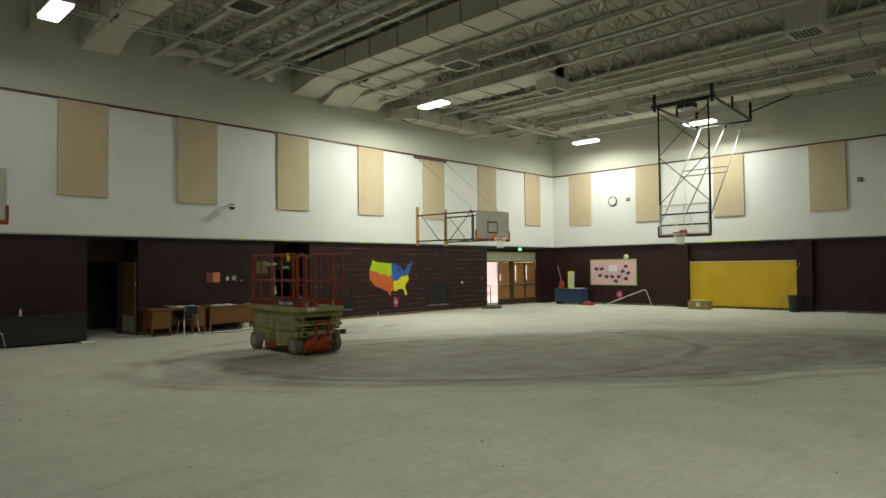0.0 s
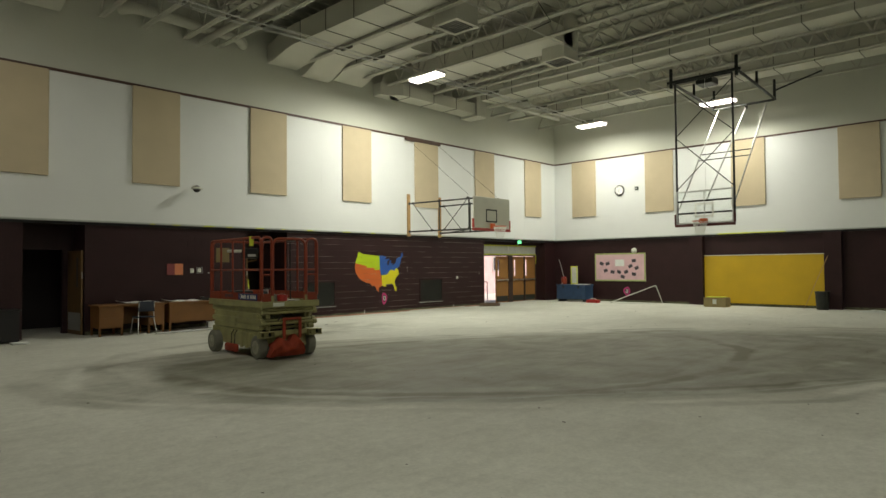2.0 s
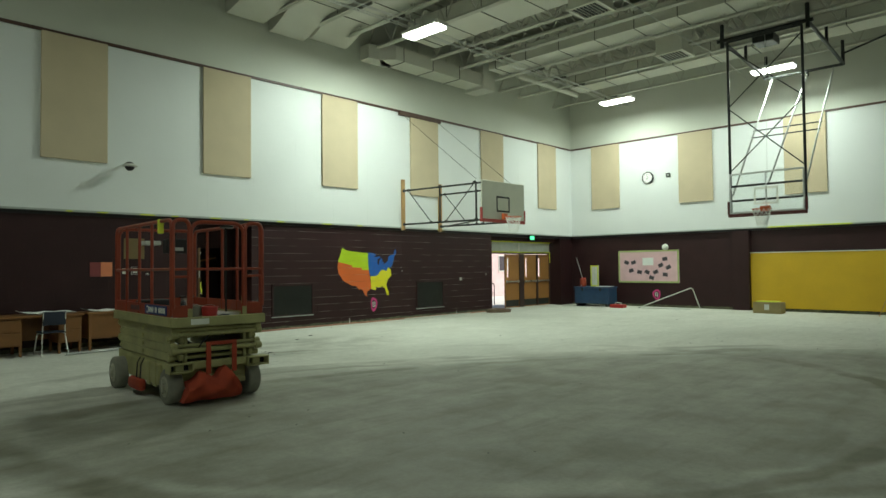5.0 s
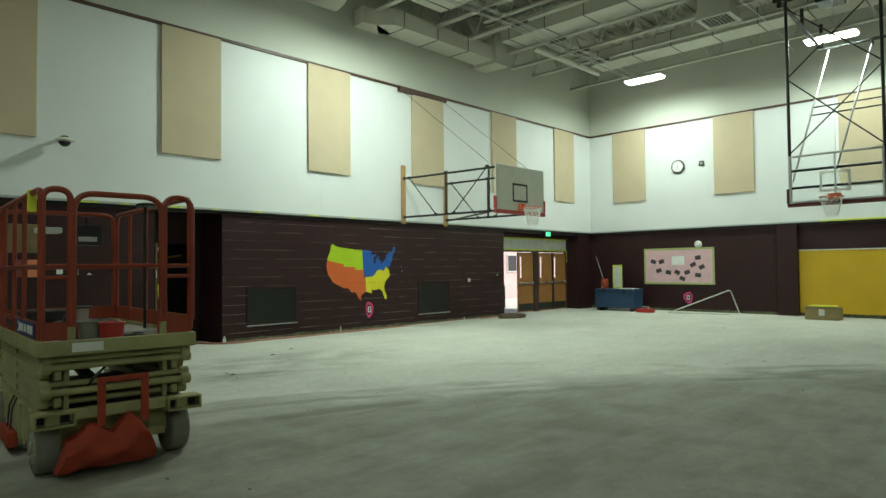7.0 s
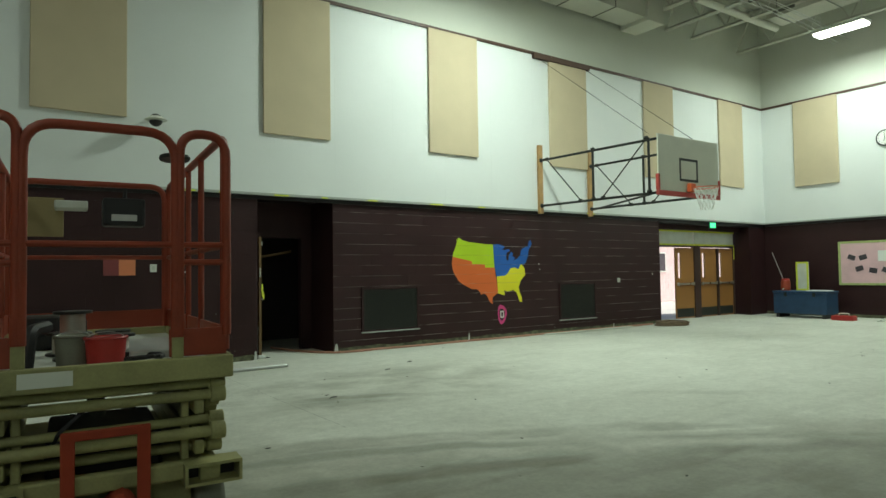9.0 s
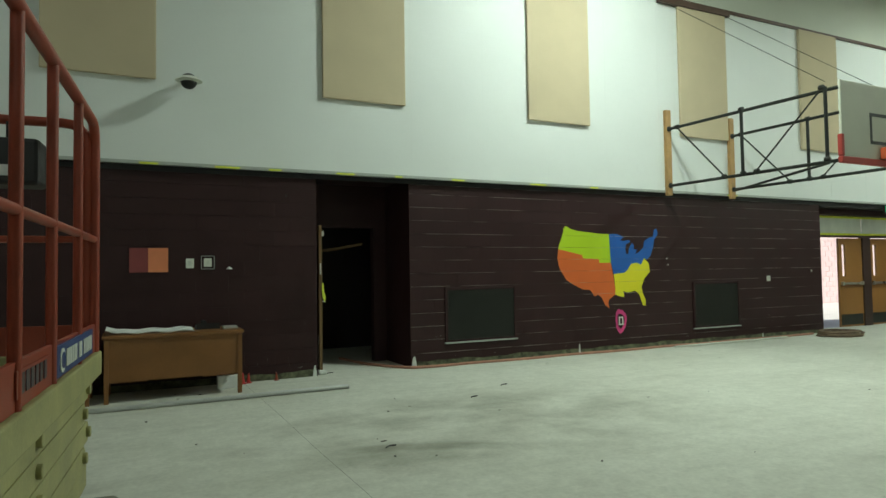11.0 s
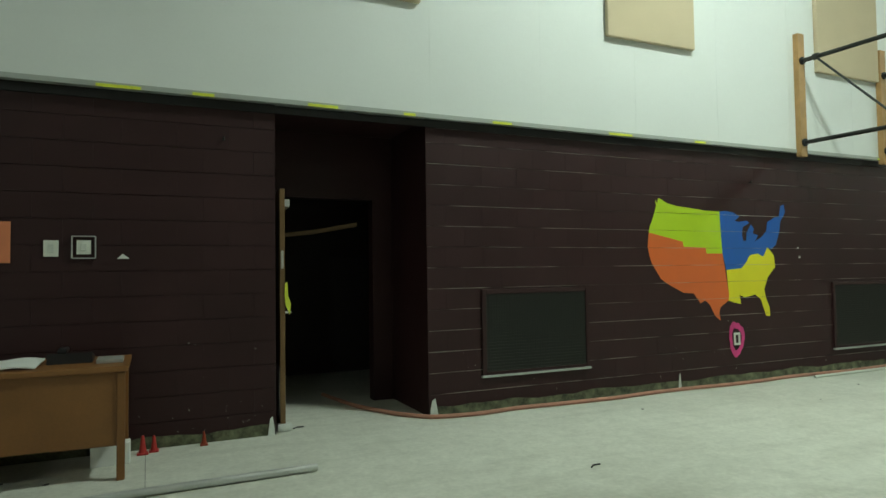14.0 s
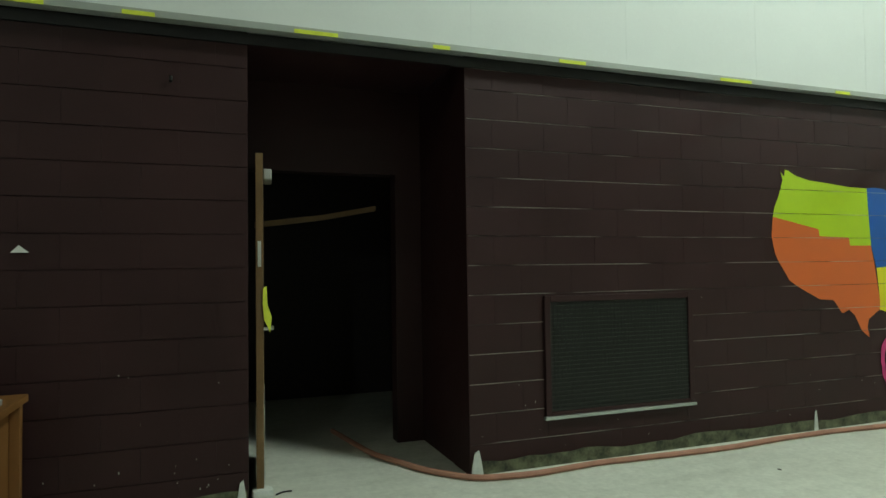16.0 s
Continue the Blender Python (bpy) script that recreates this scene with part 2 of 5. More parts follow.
M_MAROON = surface("sample_maroon", (0.22, 0.045, 0.045), 0.5, 0.08)
M_SALMON = surface("sample_salmon", (0.68, 0.22, 0.10), 0.5, 0.08)
M_BLUE = surface("blue_paint", (0.02, 0.06, 0.13), 0.5, 0.2, 5, 60)
M_SIGNBLUE = surface("banner_blue", (0.02, 0.045, 0.16), 0.5, 0.1)
M_NAVY = surface("navy_plastic", (0.012, 0.018, 0.035), 0.45, 0.1)
M_RED = surface("red_plastic", (0.45, 0.03, 0.025), 0.45, 0.15)
M_HOSE = surface("dusty_red_hose", (0.40, 0.19, 0.13), 0.7, 0.2, 8, 80)
M_ROPE = surface("dusty_brown_hose", (0.17, 0.115, 0.07), 0.8, 0.25, 8, 80)
M_CARD = surface("cardboard", (0.34, 0.27, 0.13), 0.85, 0.12, 6, 80)
M_PLASTER = surface("raw_plaster", (0.60, 0.63, 0.58), 0.9, 0.2, 12, 90, 0.5)
M_GLUE = surface("old_base_adhesive", (0.10, 0.105, 0.06), 0.85, 1.0, 9, 60, 0.9)
M_CLOCK = surface("clock_dial", (0.80, 0.82, 0.78), 0.5, 0.02)
M_GLASS = glass("clear_glass")
M_DAYLIT = surface("sunlit_brick", (0.78, 0.60, 0.57), 0.8, 0.12, 3, 60)
M_EXIT = glow("exit_green", (0.05, 0.9, 0.35), 1.6)
M_DEBRIS = surface("floor_debris", (0.09, 0.085, 0.07), 0.9, 0.3, 30, 90)
M_PALE = surface("pale_plastic_sheet", (0.62, 0.65, 0.58), 0.55, 0.12, 4, 60)


# ---- building helpers ----
def box(bm, a, b, bevel=0.0):
    """An upright block from corner a to corner b."""
    lo, hi = [min(p) for p in zip(a, b)], [max(p) for p in zip(a, b)]
    v = bmesh.ops.create_cube(bm, size=1)["verts"]
    bmesh.ops.scale(bm, verts=v, vec=[h - q for q, h in zip(lo, hi)])
    bmesh.ops.translate(bm, verts=v, vec=[(h + q) / 2 for q, h in zip(lo, hi)])
    if bevel:
        e = list({e for q in v for e in q.link_edges})
        bmesh.ops.bevel(bm, geom=e, offset=bevel, segments=2, affect="EDGES", profile=0.5)
    return bm


def sweep(bm, pts, r, seg=8, closed=False, caps=True):
    """A round bar along a line of points."""
    pts = [Vector(p) for p in pts]
    rings, up = [], None
    for i, p in enumerate(pts):
        a = pts[i - 1] if (i or closed) else p
        c = pts[(i + 1) % len(pts)] if (i < len(pts) - 1 or closed) else p
        d = (c - a).normalized()
        if up is None:
            up = d.orthogonal().normalized()
        up = (up - d * up.dot(d)).normalized()
        side = d.cross(up)
        rings.append([bm.verts.new(p + (up * math.cos(k) + side * math.sin(k)) * r) for k in (2 * math.pi * j / seg for j in range(seg))])
    for i in range(len(rings) - (0 if closed else 1)):
        a, c = rings[i], rings[(i + 1) % len(rings)]
        for j in range(seg):
            bm.faces.new((a[j], a[(j + 1) % seg], c[(j + 1) % seg], c[j]))
    if caps and not closed:
        bm.faces.new(rings[0][::-1])
        bm.faces.new(rings[-1])
    return bm


def bend(p, q, r, n=5):
    """Points of a line p[0]..p[-1] with its inner corners rounded to radius r."""
    pts = [Vector(k) for k in p]
    out = [pts[0]]
    for a, b, c in zip(pts, pts[1:], pts[2:]):
        u, w = (a - b).normalized(), (c - b).normalized()
        s, e = b + u * r, b + w * r
        for i in range(n + 1):
            t = i / n
            out.append(s * (1 - t) ** 2 + b * 2 * t * (1 - t) + e * t * t)
    return out + [pts[-1]]


def disc(bm, centre, axis, r, depth, seg=24, bevel=0.0, r2=None):
    """A cylinder about an axis, centred."""
    rot = Vector((0, 0, 1)).rotation_difference(Vector(axis)).to_matrix().to_4x4()
    res = bmesh.ops.create_cone(bm, cap_ends=True, segments=seg, radius1=r, radius2=r if r2 is None else r2, depth=depth, matrix=Matrix.Translation(centre) @ rot)
    if bevel:
        e = [x for x in {x for v in res["verts"] for x in v.link_edges} if len(x.link_faces) == 2 and any(len(f.verts) > 4 for f in x.link_faces)]
        bmesh.ops.bevel(bm, geom=e, offset=bevel, segments=3, affect="EDGES", profile=0.5)
    return bm


def prism(bm, outline, place, depth):
    """A flat shape of (u, v) outline, put in space by place(u, v, w), depth thick."""
    front = [bm.verts.new(place(u, v, 0)) for u, v in outline]
    back = [bm.verts.new(place(u, v, depth)) for u, v in outline]
    bm.faces.new(front)
    bm.faces.new(back[::-1])
    for i in range(len(front)):
        j = (i + 1) % len(front)
        bm.faces.new((front[j], front[i], back[i], back[j]))
    bmesh.ops.recalc_face_normals(bm, faces=bm.faces)
    return bm


def mesh_object(name, bm, material, smooth=False):
    me = bpy.data.meshes.new(name)
    bmesh.ops.recalc_face_normals(bm, faces=bm.faces)
    bm.to_mesh(me)
    bm.free()
    me.materials.append(material)
    if smooth:
        me.shade_smooth()
        me.set_sharp_from_angle(angle=radians(40))
    return new(name, me)


def part(name, bm, material, parent, label="", smooth=False):
    ob = mesh_object(name, bm, material, smooth)
    ob.parent = parent
    return tagged(ob, label)


def thing(name, at, label, category, group="", turn=0.0):
    e = new(name)
    e.matrix_basis = pose(*at, 0, 0, turn)
    e.empty_display_size = 0.1
    return tagged(e, label, category, group)


def single(name, bm, material, label, category, group="", smooth=False):
    return tagged(mesh_object(name, bm, material, smooth), label, category, group)


def setting(name, bm, material, label, category="wall", smooth=False):
    return tagged(mesh_object(name, bm, material, smooth), label, category, "", "structure")


def B():
    return bmesh.new()


# ---- large structure ----
setting("floor", box(B(), (X0 - 3, Y0 - 1, -0.2), (X1 + 12, YD + 8, 0)), M_FLOOR, "dusty grey bare concrete slab with scuffs and tyre arcs", "floor")

# openings of the north dark wall: two door alcoves and the exit doors
ALCOVES = [(1.98, 3.33), (7.78, 9.21)]
EXIT_X = (18.96, 23.50)
north = B()
edges = [X0 - 0.3] + [v for a in ALCOVES for v in a] + list(EXIT_X) + [X1 + 0.3]
for a, b in zip(edges[::2], edges[1::2]):
    box(north, (a, YD + 0.006, 0), (b, YD + 0.3, BAND))
wall_n = setting("wall_north_lower", north, M_BLOCK, "dark maroon painted concrete block wall")
setting("trim_mortar", box(B(), (9.22, YD + 0.0035, 0), (18.95, YD + 0.006, BAND - 0.08)), M_JOINT, "painted mortar bed of the block wall with pale glint dashes", "trim")
for a, b in ALCOVES:      # deep returns, head, and the dark room behind
    bm = B()
    for x in (a - 0.2, b + 0.004):
        box(bm, (x, YD + 0.3, 0), (x + 0.196, YD + 1.15, BAND))
    box(bm, (a, YD + 1.0, 2.18), (b, YD + 1.15, BAND))
    box(bm, (a, YD + 0.05, BAND - 0.004), (b, YD + 1.15, BAND + 0.1))
    box(bm, (a, YD + 1.0, 0), (a + 0.05, YD + 1.15, 2.18))
    box(bm, (b - 0.22, YD + 1.0, 0), (b, YD + 1.15, 2.18))
    setting("wall_alcove", bm, M_BLOCK, "dark maroon door alcove wall")
    # walls behind the doorway, their gloom painted in as near-black
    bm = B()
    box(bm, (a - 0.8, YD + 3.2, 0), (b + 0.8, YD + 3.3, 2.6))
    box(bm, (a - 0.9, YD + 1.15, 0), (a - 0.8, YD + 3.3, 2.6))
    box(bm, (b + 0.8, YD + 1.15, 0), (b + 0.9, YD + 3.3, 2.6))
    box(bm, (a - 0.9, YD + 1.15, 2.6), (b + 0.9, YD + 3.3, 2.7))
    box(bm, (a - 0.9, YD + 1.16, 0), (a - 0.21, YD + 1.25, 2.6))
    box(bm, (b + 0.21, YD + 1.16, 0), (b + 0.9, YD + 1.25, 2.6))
    setting("wall_store_room", bm, M_DARKROOM, "store room walls, coloured near-black to read as unlit")

bm = B()
box(bm, (X0 - 0.3, Y1, BAND), (X1 + 0.3, Y1 + 0.4, RAIL))
setting("wall_north_white", bm, M_WHITE, "white painted smooth upper wall with joints")
# upper strip gets the greyed white, shade included in its colour
setting("wall_north_top", box(B(), (X0 - 0.3, Y1 + 0.004, RAIL), (X1 + 0.3, Y1 + 0.4, DECK + 0.1)), M_UPPER, "white painted wall above the trim rail, greyed in colour for shade")
setting("wall_east_white", box(B(), (X1, Y0 - 0.3, BAND), (X1 + 0.4, Y1 + 0.1, RAIL)), M_WHITE, "white painted smooth upper wall")
setting("wall_east_top", box(B(), (X1 + 0.004, Y0 - 0.3, RAIL), (X1 + 0.4, Y1 + 0.1, DECK + 0.1)), M_UPPER, "white painted wall above the trim rail, greyed in colour for shade")
setting("wall_east_lower", box(B(), (XD + 0.07, Y0 - 0.3, 0), (XD + 0.4, YD + 0.2, BAND)), M_BLOCK, "dark maroon painted block wall")
for low, high, mat, tone in ((0, BAND, M_BLOCK, "dark maroon lower"), (BAND, DECK, M_WHITE, "white upper")):
    setting("wall_south", box(B(), (X0 - 0.3, Y0 - 0.3, low), (X1 + 0.3, Y0, high)), mat, "plain closing wall, " + tone + " part")
    setting("wall_west", box(B(), (X0 - 0.3, Y0, low), (X0, Y1, high)), mat, "plain closing wall, " + tone + " part")

# seams of the white boards
bm = B()
for k in range(-8, 12):
    x = 9.23 + 1.255 * k
    box(bm, (x - 0.002, Y1 - 0.0015, BAND + 0.06), (x + 0.002, Y1 + 0.01, RAIL - 0.02))
box(bm, (X0, Y1 - 0.0015, 5.24), (X1, Y1 + 0.01, 5.246))
setting("trim_seams", bm, M_WHITE, "thin joints between the white wall boards", "trim")
# dark rail, grey flashing and shadow gap
bm = B()
box(bm, (X0, Y1 - 0.03, RAIL - 0.04), (X1, Y1, RAIL + 0.03), 0.006)
box(bm, (X1 - 0.03, Y0, RAIL - 0.04), (X1, Y1 - 0.03, RAIL + 0.03), 0.006)
setting("trim_rail", bm, M_RAILWOOD, "dark brown trim rail along the upper wall", "trim")
bm = B()
box(bm, (X0, Y1 - 0.012, BAND - 0.01), (X1 - 0.02, Y1 + 0.06, BAND + 0.03))
box(bm, (X1 - 0.012, Y0, BAND - 0.01), (X1 + 0.05, Y1 - 0.02, BAND + 0.03))
setting("trim_flashing", bm, M_FLASH, "grey metal flashing under the white wall", "trim")
# solid black strip as the shade below the overhanging white wall
bm = B()
box(bm, (X0, YD - 0.012, BAND - 0.08), (EXIT_X[0], YD + 0.02, BAND - 0.012))
box(bm, (EXIT_X[0], YD - 0.012, BAND - 0.11), (XD, YD + 0.3, BAND - 0.012))
box(bm, (XD - 0.012, Y0, BAND - 0.08), (XD + 0.1, YD - 0.02, BAND - 0.012))
setting("trim_shadow_strip", bm, M_BLACK, "black strip put in as the shadow gap at the head of the block wall", "trim")
# torn-off base: old adhesive and raw plaster
bm = B()
for a, b in ((3.34, 7.77), (9.22, 18.95)):
    n = int((b - a) / 0.11)
    top = [(a + (b - a) * k / n, 0.085 + 0.025 * noise.noise((k * 0.31, a, 0)) + random.uniform(-0.008, 0.008)) for k in range(n + 1)]
    prism(bm, [(a, 0.0)] + top + [(b, 0.0)], lambda u, v, w: (u, YD - 0.004 + w, max(v, 0)), 0.012)
box(bm, (XD + 0.06, Y0, 0), (XD + 0.08, YD, 0.085))
setting("baseboard", bm, M_GLUE, "dirty yellow-grey adhesive strip of a removed baseboard", "baseboard")

# ceiling deck and its ribs, one mesh
bm = B()
box(bm, (X0 - 0.3, Y0 - 0.3, DECK), (X1 + 0.4, Y1 + 0.4, DECK + 0.1))
for k in range(52):
    y = Y0 + 0.3 + k * 0.458
    box(bm, (X0, y, DECK - 0.04), (X1, y + 0.09, DECK + 0.01))
setting("ceiling", bm, M_DECK, "painted ribbed metal roof deck", "ceiling")


# ---- ceiling steel ----
def joist(x):
    bm = B()
    top, low = DECK - 0.045, JOIST
    for s in (-0.045, 0.045):
        box(bm, (x + s - 0.034, Y0, low), (x + s + 0.034, Y1, low + 0.012))
        box(bm, (x + s * 0.4 - 0.006, Y0, low + 0.012), (x + s * 0.4 + 0.006, Y1, low + 0.08))
        box(bm, (x + s - 0.025, Y0, top - 0.06), (x + s + 0.025, Y1, top))
    n, step = 22, (Y1 - Y0) / 22
    for i in range(n):
        y = Y0 + i * step
        sweep(bm, [(x, y, low + 0.02), (x, y + step / 2, top - 0.03)], 0.023, 6)
        sweep(bm, [(x, y + step / 2, top - 0.03), (x, y + step, low + 0.02)], 0.023, 6)
    return single("roof_joist", bm, M_STEEL, "painted open-web steel roof joist", "joist", "roof joists")


JOISTS = [-8.6, -7.3, -6.0, -4.7, -3.4, -2.1, -0.8, 0.5, 1.75, 3.64, 4.7, 5.85, 6.85, 9.5, 10.75, 11.85, 13.05, 14.95, 16.3, 18.1, 19.4, 20.6, 22.95]
for jx in JOISTS:
    joist(jx)


for by in (-5.0, 0.8, 5.2, 9.6):
    bm = B()
    for a, c in zip(JOISTS, JOISTS[1:]):
        sweep(bm, [(a, by, JOIST + 0.05), (c, by, DECK - 0.08)], 0.014, 5)
        sweep(bm, [(a, by + 0.03, DECK - 0.08), (c, by + 0.03, JOIST + 0.05)], 0.014, 5)
    single("joist_bridging", bm, M_STEEL, "painted cross-bracing rods between the roof joists", "bracing", "joist bridging")


def duct(pts, half, height, label):
    """A rectangular duct along points of its underside's middle, with seams and flared end."""
    t = thing("air_duct", pts[0], label, "duct", "air ducts")
    bm = B()
    rows = []
    o = Vector(pts[0])
    for i, p in enumerate(pts):
        p = Vector(p)
        d = (Vector(pts[min(i + 1, len(pts) - 1)]) - Vector(pts[max(i - 1, 0)])).normalized()
        side = Vector((d.y, -d.x, 0)).normalized() * half
        up = side.cross(d).normalized() * height
        if up.z < 0:
            up = -up
        rows.append([bm.verts.new(p - o + q) for q in (-side, side, side + up, -side + up)])
    for a, b in zip(rows, rows[1:]):
        for j in range(4):
            bm.faces.new((a[j], a[(j + 1) % 4], b[(j + 1) % 4], b[j]))
    bm.faces.new(rows[0])
    bm.faces.new(rows[-1])
    part("casing", bm, M_DUCT, t, smooth=True)
    a, b = Vector(pts[-2]), Vector(pts[-1])
    n = int((b - a).length / 1.25)
    d = (b - a).normalized()
    for k in range(n):
        c = a + d * (0.3 + k * 1.25) - o
        s = Vector((abs(d.y), abs(d.x), 0)) * (half + 0.012) + Vector((abs(d.x), abs(d.y), 0)) * 0.012
        # flanges coloured dark so that they carry the shade at the seams
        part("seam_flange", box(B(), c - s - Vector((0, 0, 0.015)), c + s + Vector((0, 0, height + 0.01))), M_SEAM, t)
    for k in range(1, 4):
        c = a.lerp(b, k / 4) - o
        part("hanger_rod", sweep(B(), [c + Vector((0, 0, height)), Vector((c.x, c.y, DECK - o.z))], 0.01, 6), M_STEEL, t)
    return t


def elbow(x, y, low, rise, run, half, height, far, label):
    """A duct from the north wall that sweeps up in an S and then runs south."""
    pts = []
    for i in range(11):
        u = i / 10
        pts.append((x, y - run * u, low + rise * (3 * u * u - 2 * u * u * u)))
    pts.append((x, far, low + rise))
    return duct(pts, half, height, label)


elbow(8.93, 14.7, 8.02, 0.24, 1.5, 0.52, 0.6, Y0 + 0.5, "large grey-white duct sweeping up from the wall")
elbow(10.15, 14.7, 7.87, 0.42, 1.3, 0.53, 0.5, 9.6, "grey-white duct with a curved end at the wall")
elbow(11.5, 14.7, 8.0, 0.32, 1.0, 0.62, 0.5, 11.2, "short grey-white duct with a curved side at the wall")
elbow(2.2, 14.7, 8.0, 0.35, 1.2, 0.47, 0.5, 8.0, "grey-white duct with a curved end at the wall")
duct([(17.9, 13.6, 8.28), (17.9, Y0 + 0.5, 8.28)], 0.55, 0.5, "long grey-white duct between the roof joists")
duct([(14.0, 13.4, 8.3), (14.0, 7.6, 8.3)], 0.58, 0.5, "long grey-white duct between the roof joists")
duct([(21.8, 13.0, 8.3), (21.8, Y0 + 0.5, 8.3)], 0.42, 0.45, "long grey-white duct between the roof joists")
# the duct along the north wall with its curved start and drop box
pts = [(12.75 + 0.7 * math.sin(a), 14.72 - 0.42 * (1 - math.cos(a)), 7.82) for a in (i * math.pi / 16 for i in range(9))]
duct(pts + [(17.4, 14.3, 7.82)], 0.36, 0.42, "grey-white duct running along the north wall")
single("duct_box", box(B(), (17.38, 13.85, 7.72), (18.0, 14.74, 8.5), 0.01), M_DUCT, "square sheet-metal drop box on the wall duct", "duct")
bm = sweep(B(), bend([(4.1, 14.75, 8.5), (4.3, 14.4, 8.5), (7.3, 14.4, 8.45), (7.6, 14.75, 8.4)], 0, 0.25), 0.15, 14)
single("round_duct", bm, M_DUCT, "round grey-white duct beside the wall", "duct", smooth=True)
single("round_duct", sweep(B(), [(18.3, 13.1, 8.2), (22.0, 13.05, 8.2)], 0.09, 12), M_DUCT, "round grey-white pipe with a dark end", "duct", smooth=True)


def diffuser(x, y, low, w=0.5):
    t = thing("ceiling_diffuser", (x, y, low), "grey-white duct drop box with a louvred air outlet", "air diffuser", "air diffusers")
    part("drop_box", box(B(), (-w, -w, 0.06), (w, w, DECK - low), 0.01), M_DUCT, t)
    bm = B()
    for s in (-1, 1):
        box(bm, (s * (w + 0.04), -w - 0.04, 0), (s * (w - 0.05), w + 0.04, 0.06), 0.008)
        box(bm, (-w + 0.052, s * (w + 0.04), 0), (w - 0.052, s * (w - 0.05), 0.058), 0.008)
    part("frame", bm, M_DUCT, t)
    for k in range(7):
        y0 = -w + 0.12 + k * (2 * w - 0.24) / 6
        part("slat", box(B(), (-w + 0.06, y0, 0.01), (w - 0.06, y0 + 0.035, 0.03)), M_GRILLE, t)
    return t


for dx, dy in ((10.1, 8.3), (14.5, 8.0), (19.3, 8.0), (3.5, 8.7), (14.7, 0.2), (20.1, 0.0)):
    diffuser(dx, dy, 7.88, 0.4)

# conduits and cables along the joists, and a few hanging loops
for k, (y, z, r) in enumerate(((12.35, 8.05, 0.012), (12.2, 8.03, 0.014), (12.05, 8.06, 0.01), (11.9, 8.02, 0.012), (7.3, 8.06, 0.012))):
    bm = sweep(B(), [(X0, y, z)] + [(X0 + 2 * i, y + random.uniform(-0.03, 0.03), z + 0.05 * (i % 2) - 0.03) for i in range(1, 17)] + [(X1, y + 0.2, z)], r, 6)
    single("conduit", bm, M_CONDUIT, "thin grey conduit strung under the roof joists", "conduit", "ceiling conduits")
for x in JOISTS:
    single("pipe_clamp", box(B(), (x - 0.02, 11.85, 8.08), (x + 0.02, 12.4, 8.15), 0.006), M_SEAM, "small dark clamp holding conduits to a joist", "clamp", "conduit clamps")
single("sprinkler_pipe", sweep(B(), [(6.35, Y0, 8.2), (6.35, Y1, 8.2)], 0.1, 14), M_STEEL, "thick painted pipe along the roof joists", "pipe", smooth=True)
single("sprinkler_pipe", sweep(B(), [(15.9, Y0, 8.3), (15.9, 13, 8.3)], 0.05, 12), M_STEEL, "painted sprinkler pipe along the roof joists", "pipe", smooth=True)
single("loose_cable", sweep(B(), [(10.8, 6.2, 8.15), (11.0, 6.1, 7.85), (10.9, 5.9, 7.6), (10.7, 6.3, 7.45)], 0.012, 6), M_PIPE, "black cable loop hanging from the joists", "cable")


# ---- lamps ----
def high_bay(x, y, lit):
    t = thing("ceiling_light", (x, y, 7.7), "lit rectangular white ceiling light on rods", "ceiling light", "ceiling lights")
    bm = B()
    box(bm, (-0.24, -0.64, 0.012), (0.24, 0.64, 0.09), 0.015)
    part("housing", bm, M_HOUSING, t)
    part("diffuser", box(B(), (-0.21, -0.61, -0.06), (0.21, 0.61, 0.012), 0.03), M_LAMP, t, "glowing white diffuser")
    for s in (-0.5, 0.5):
        part("rod", sweep(B(), [(0, s, 0.09), (0, s, DECK - 7.7)], 0.008, 6), M_CONDUIT, t)
    lamp = bpy.data.lights.new("lamp", "AREA")
    lamp.shape, lamp.size, lamp.size_y, lamp.energy, lamp.color = "RECTANGLE", 0.42, 1.22, lit * 0.66, (0.84, 1.0, 0.88)
    ob = new("lamp", lamp)
    ob.matrix_basis = pose(0, 0, -0.075)
    ob.parent = t
    side = bpy.data.lights.new("side_glow", "SPOT")      # the lens glows sideways too
    side.spot_size, side.spot_blend, side.shadow_soft_size = radians(178), 0.35, 0.25
    side.energy, side.color = lit * 0.88, (0.84, 1.0, 0.88)
    ob = new("side_glow", side)
    ob.matrix_basis = pose(0, 0, -0.08)
    ob.parent = t


# builds the four visible lights and the three added unseen ones alike
for lx, ly, watts in LAMPS:
    high_bay(lx, ly, watts)


# ---- acoustic panels ----
def acoustic(at, turn):
    t = thing("acoustic_panel", at, "tan fabric acoustic panel fixed to the wall", "acoustic panel", "acoustic panels", turn)
    part("fabric_face", box(B(), (0, -0.06, 0), (1.27, -0.006, 2.6), 0.012), M_PANEL, t)
    part("edge_frame", box(B(), (0.012, -0.006, 0.012), (1.258, 0, 2.588)), M_PINE, t)
    return t


for x in (-5.8, -2.4, 1.2, 4.42, 7.85, 11.33, 14.76, 18.27, 21.78):
    acoustic((x, Y1, 3.945), 0)
for y in (13.78, 10.07, 6.42, 2.7, -1.0, -4.7):
    acoustic((X1, y, 3.945), -90)


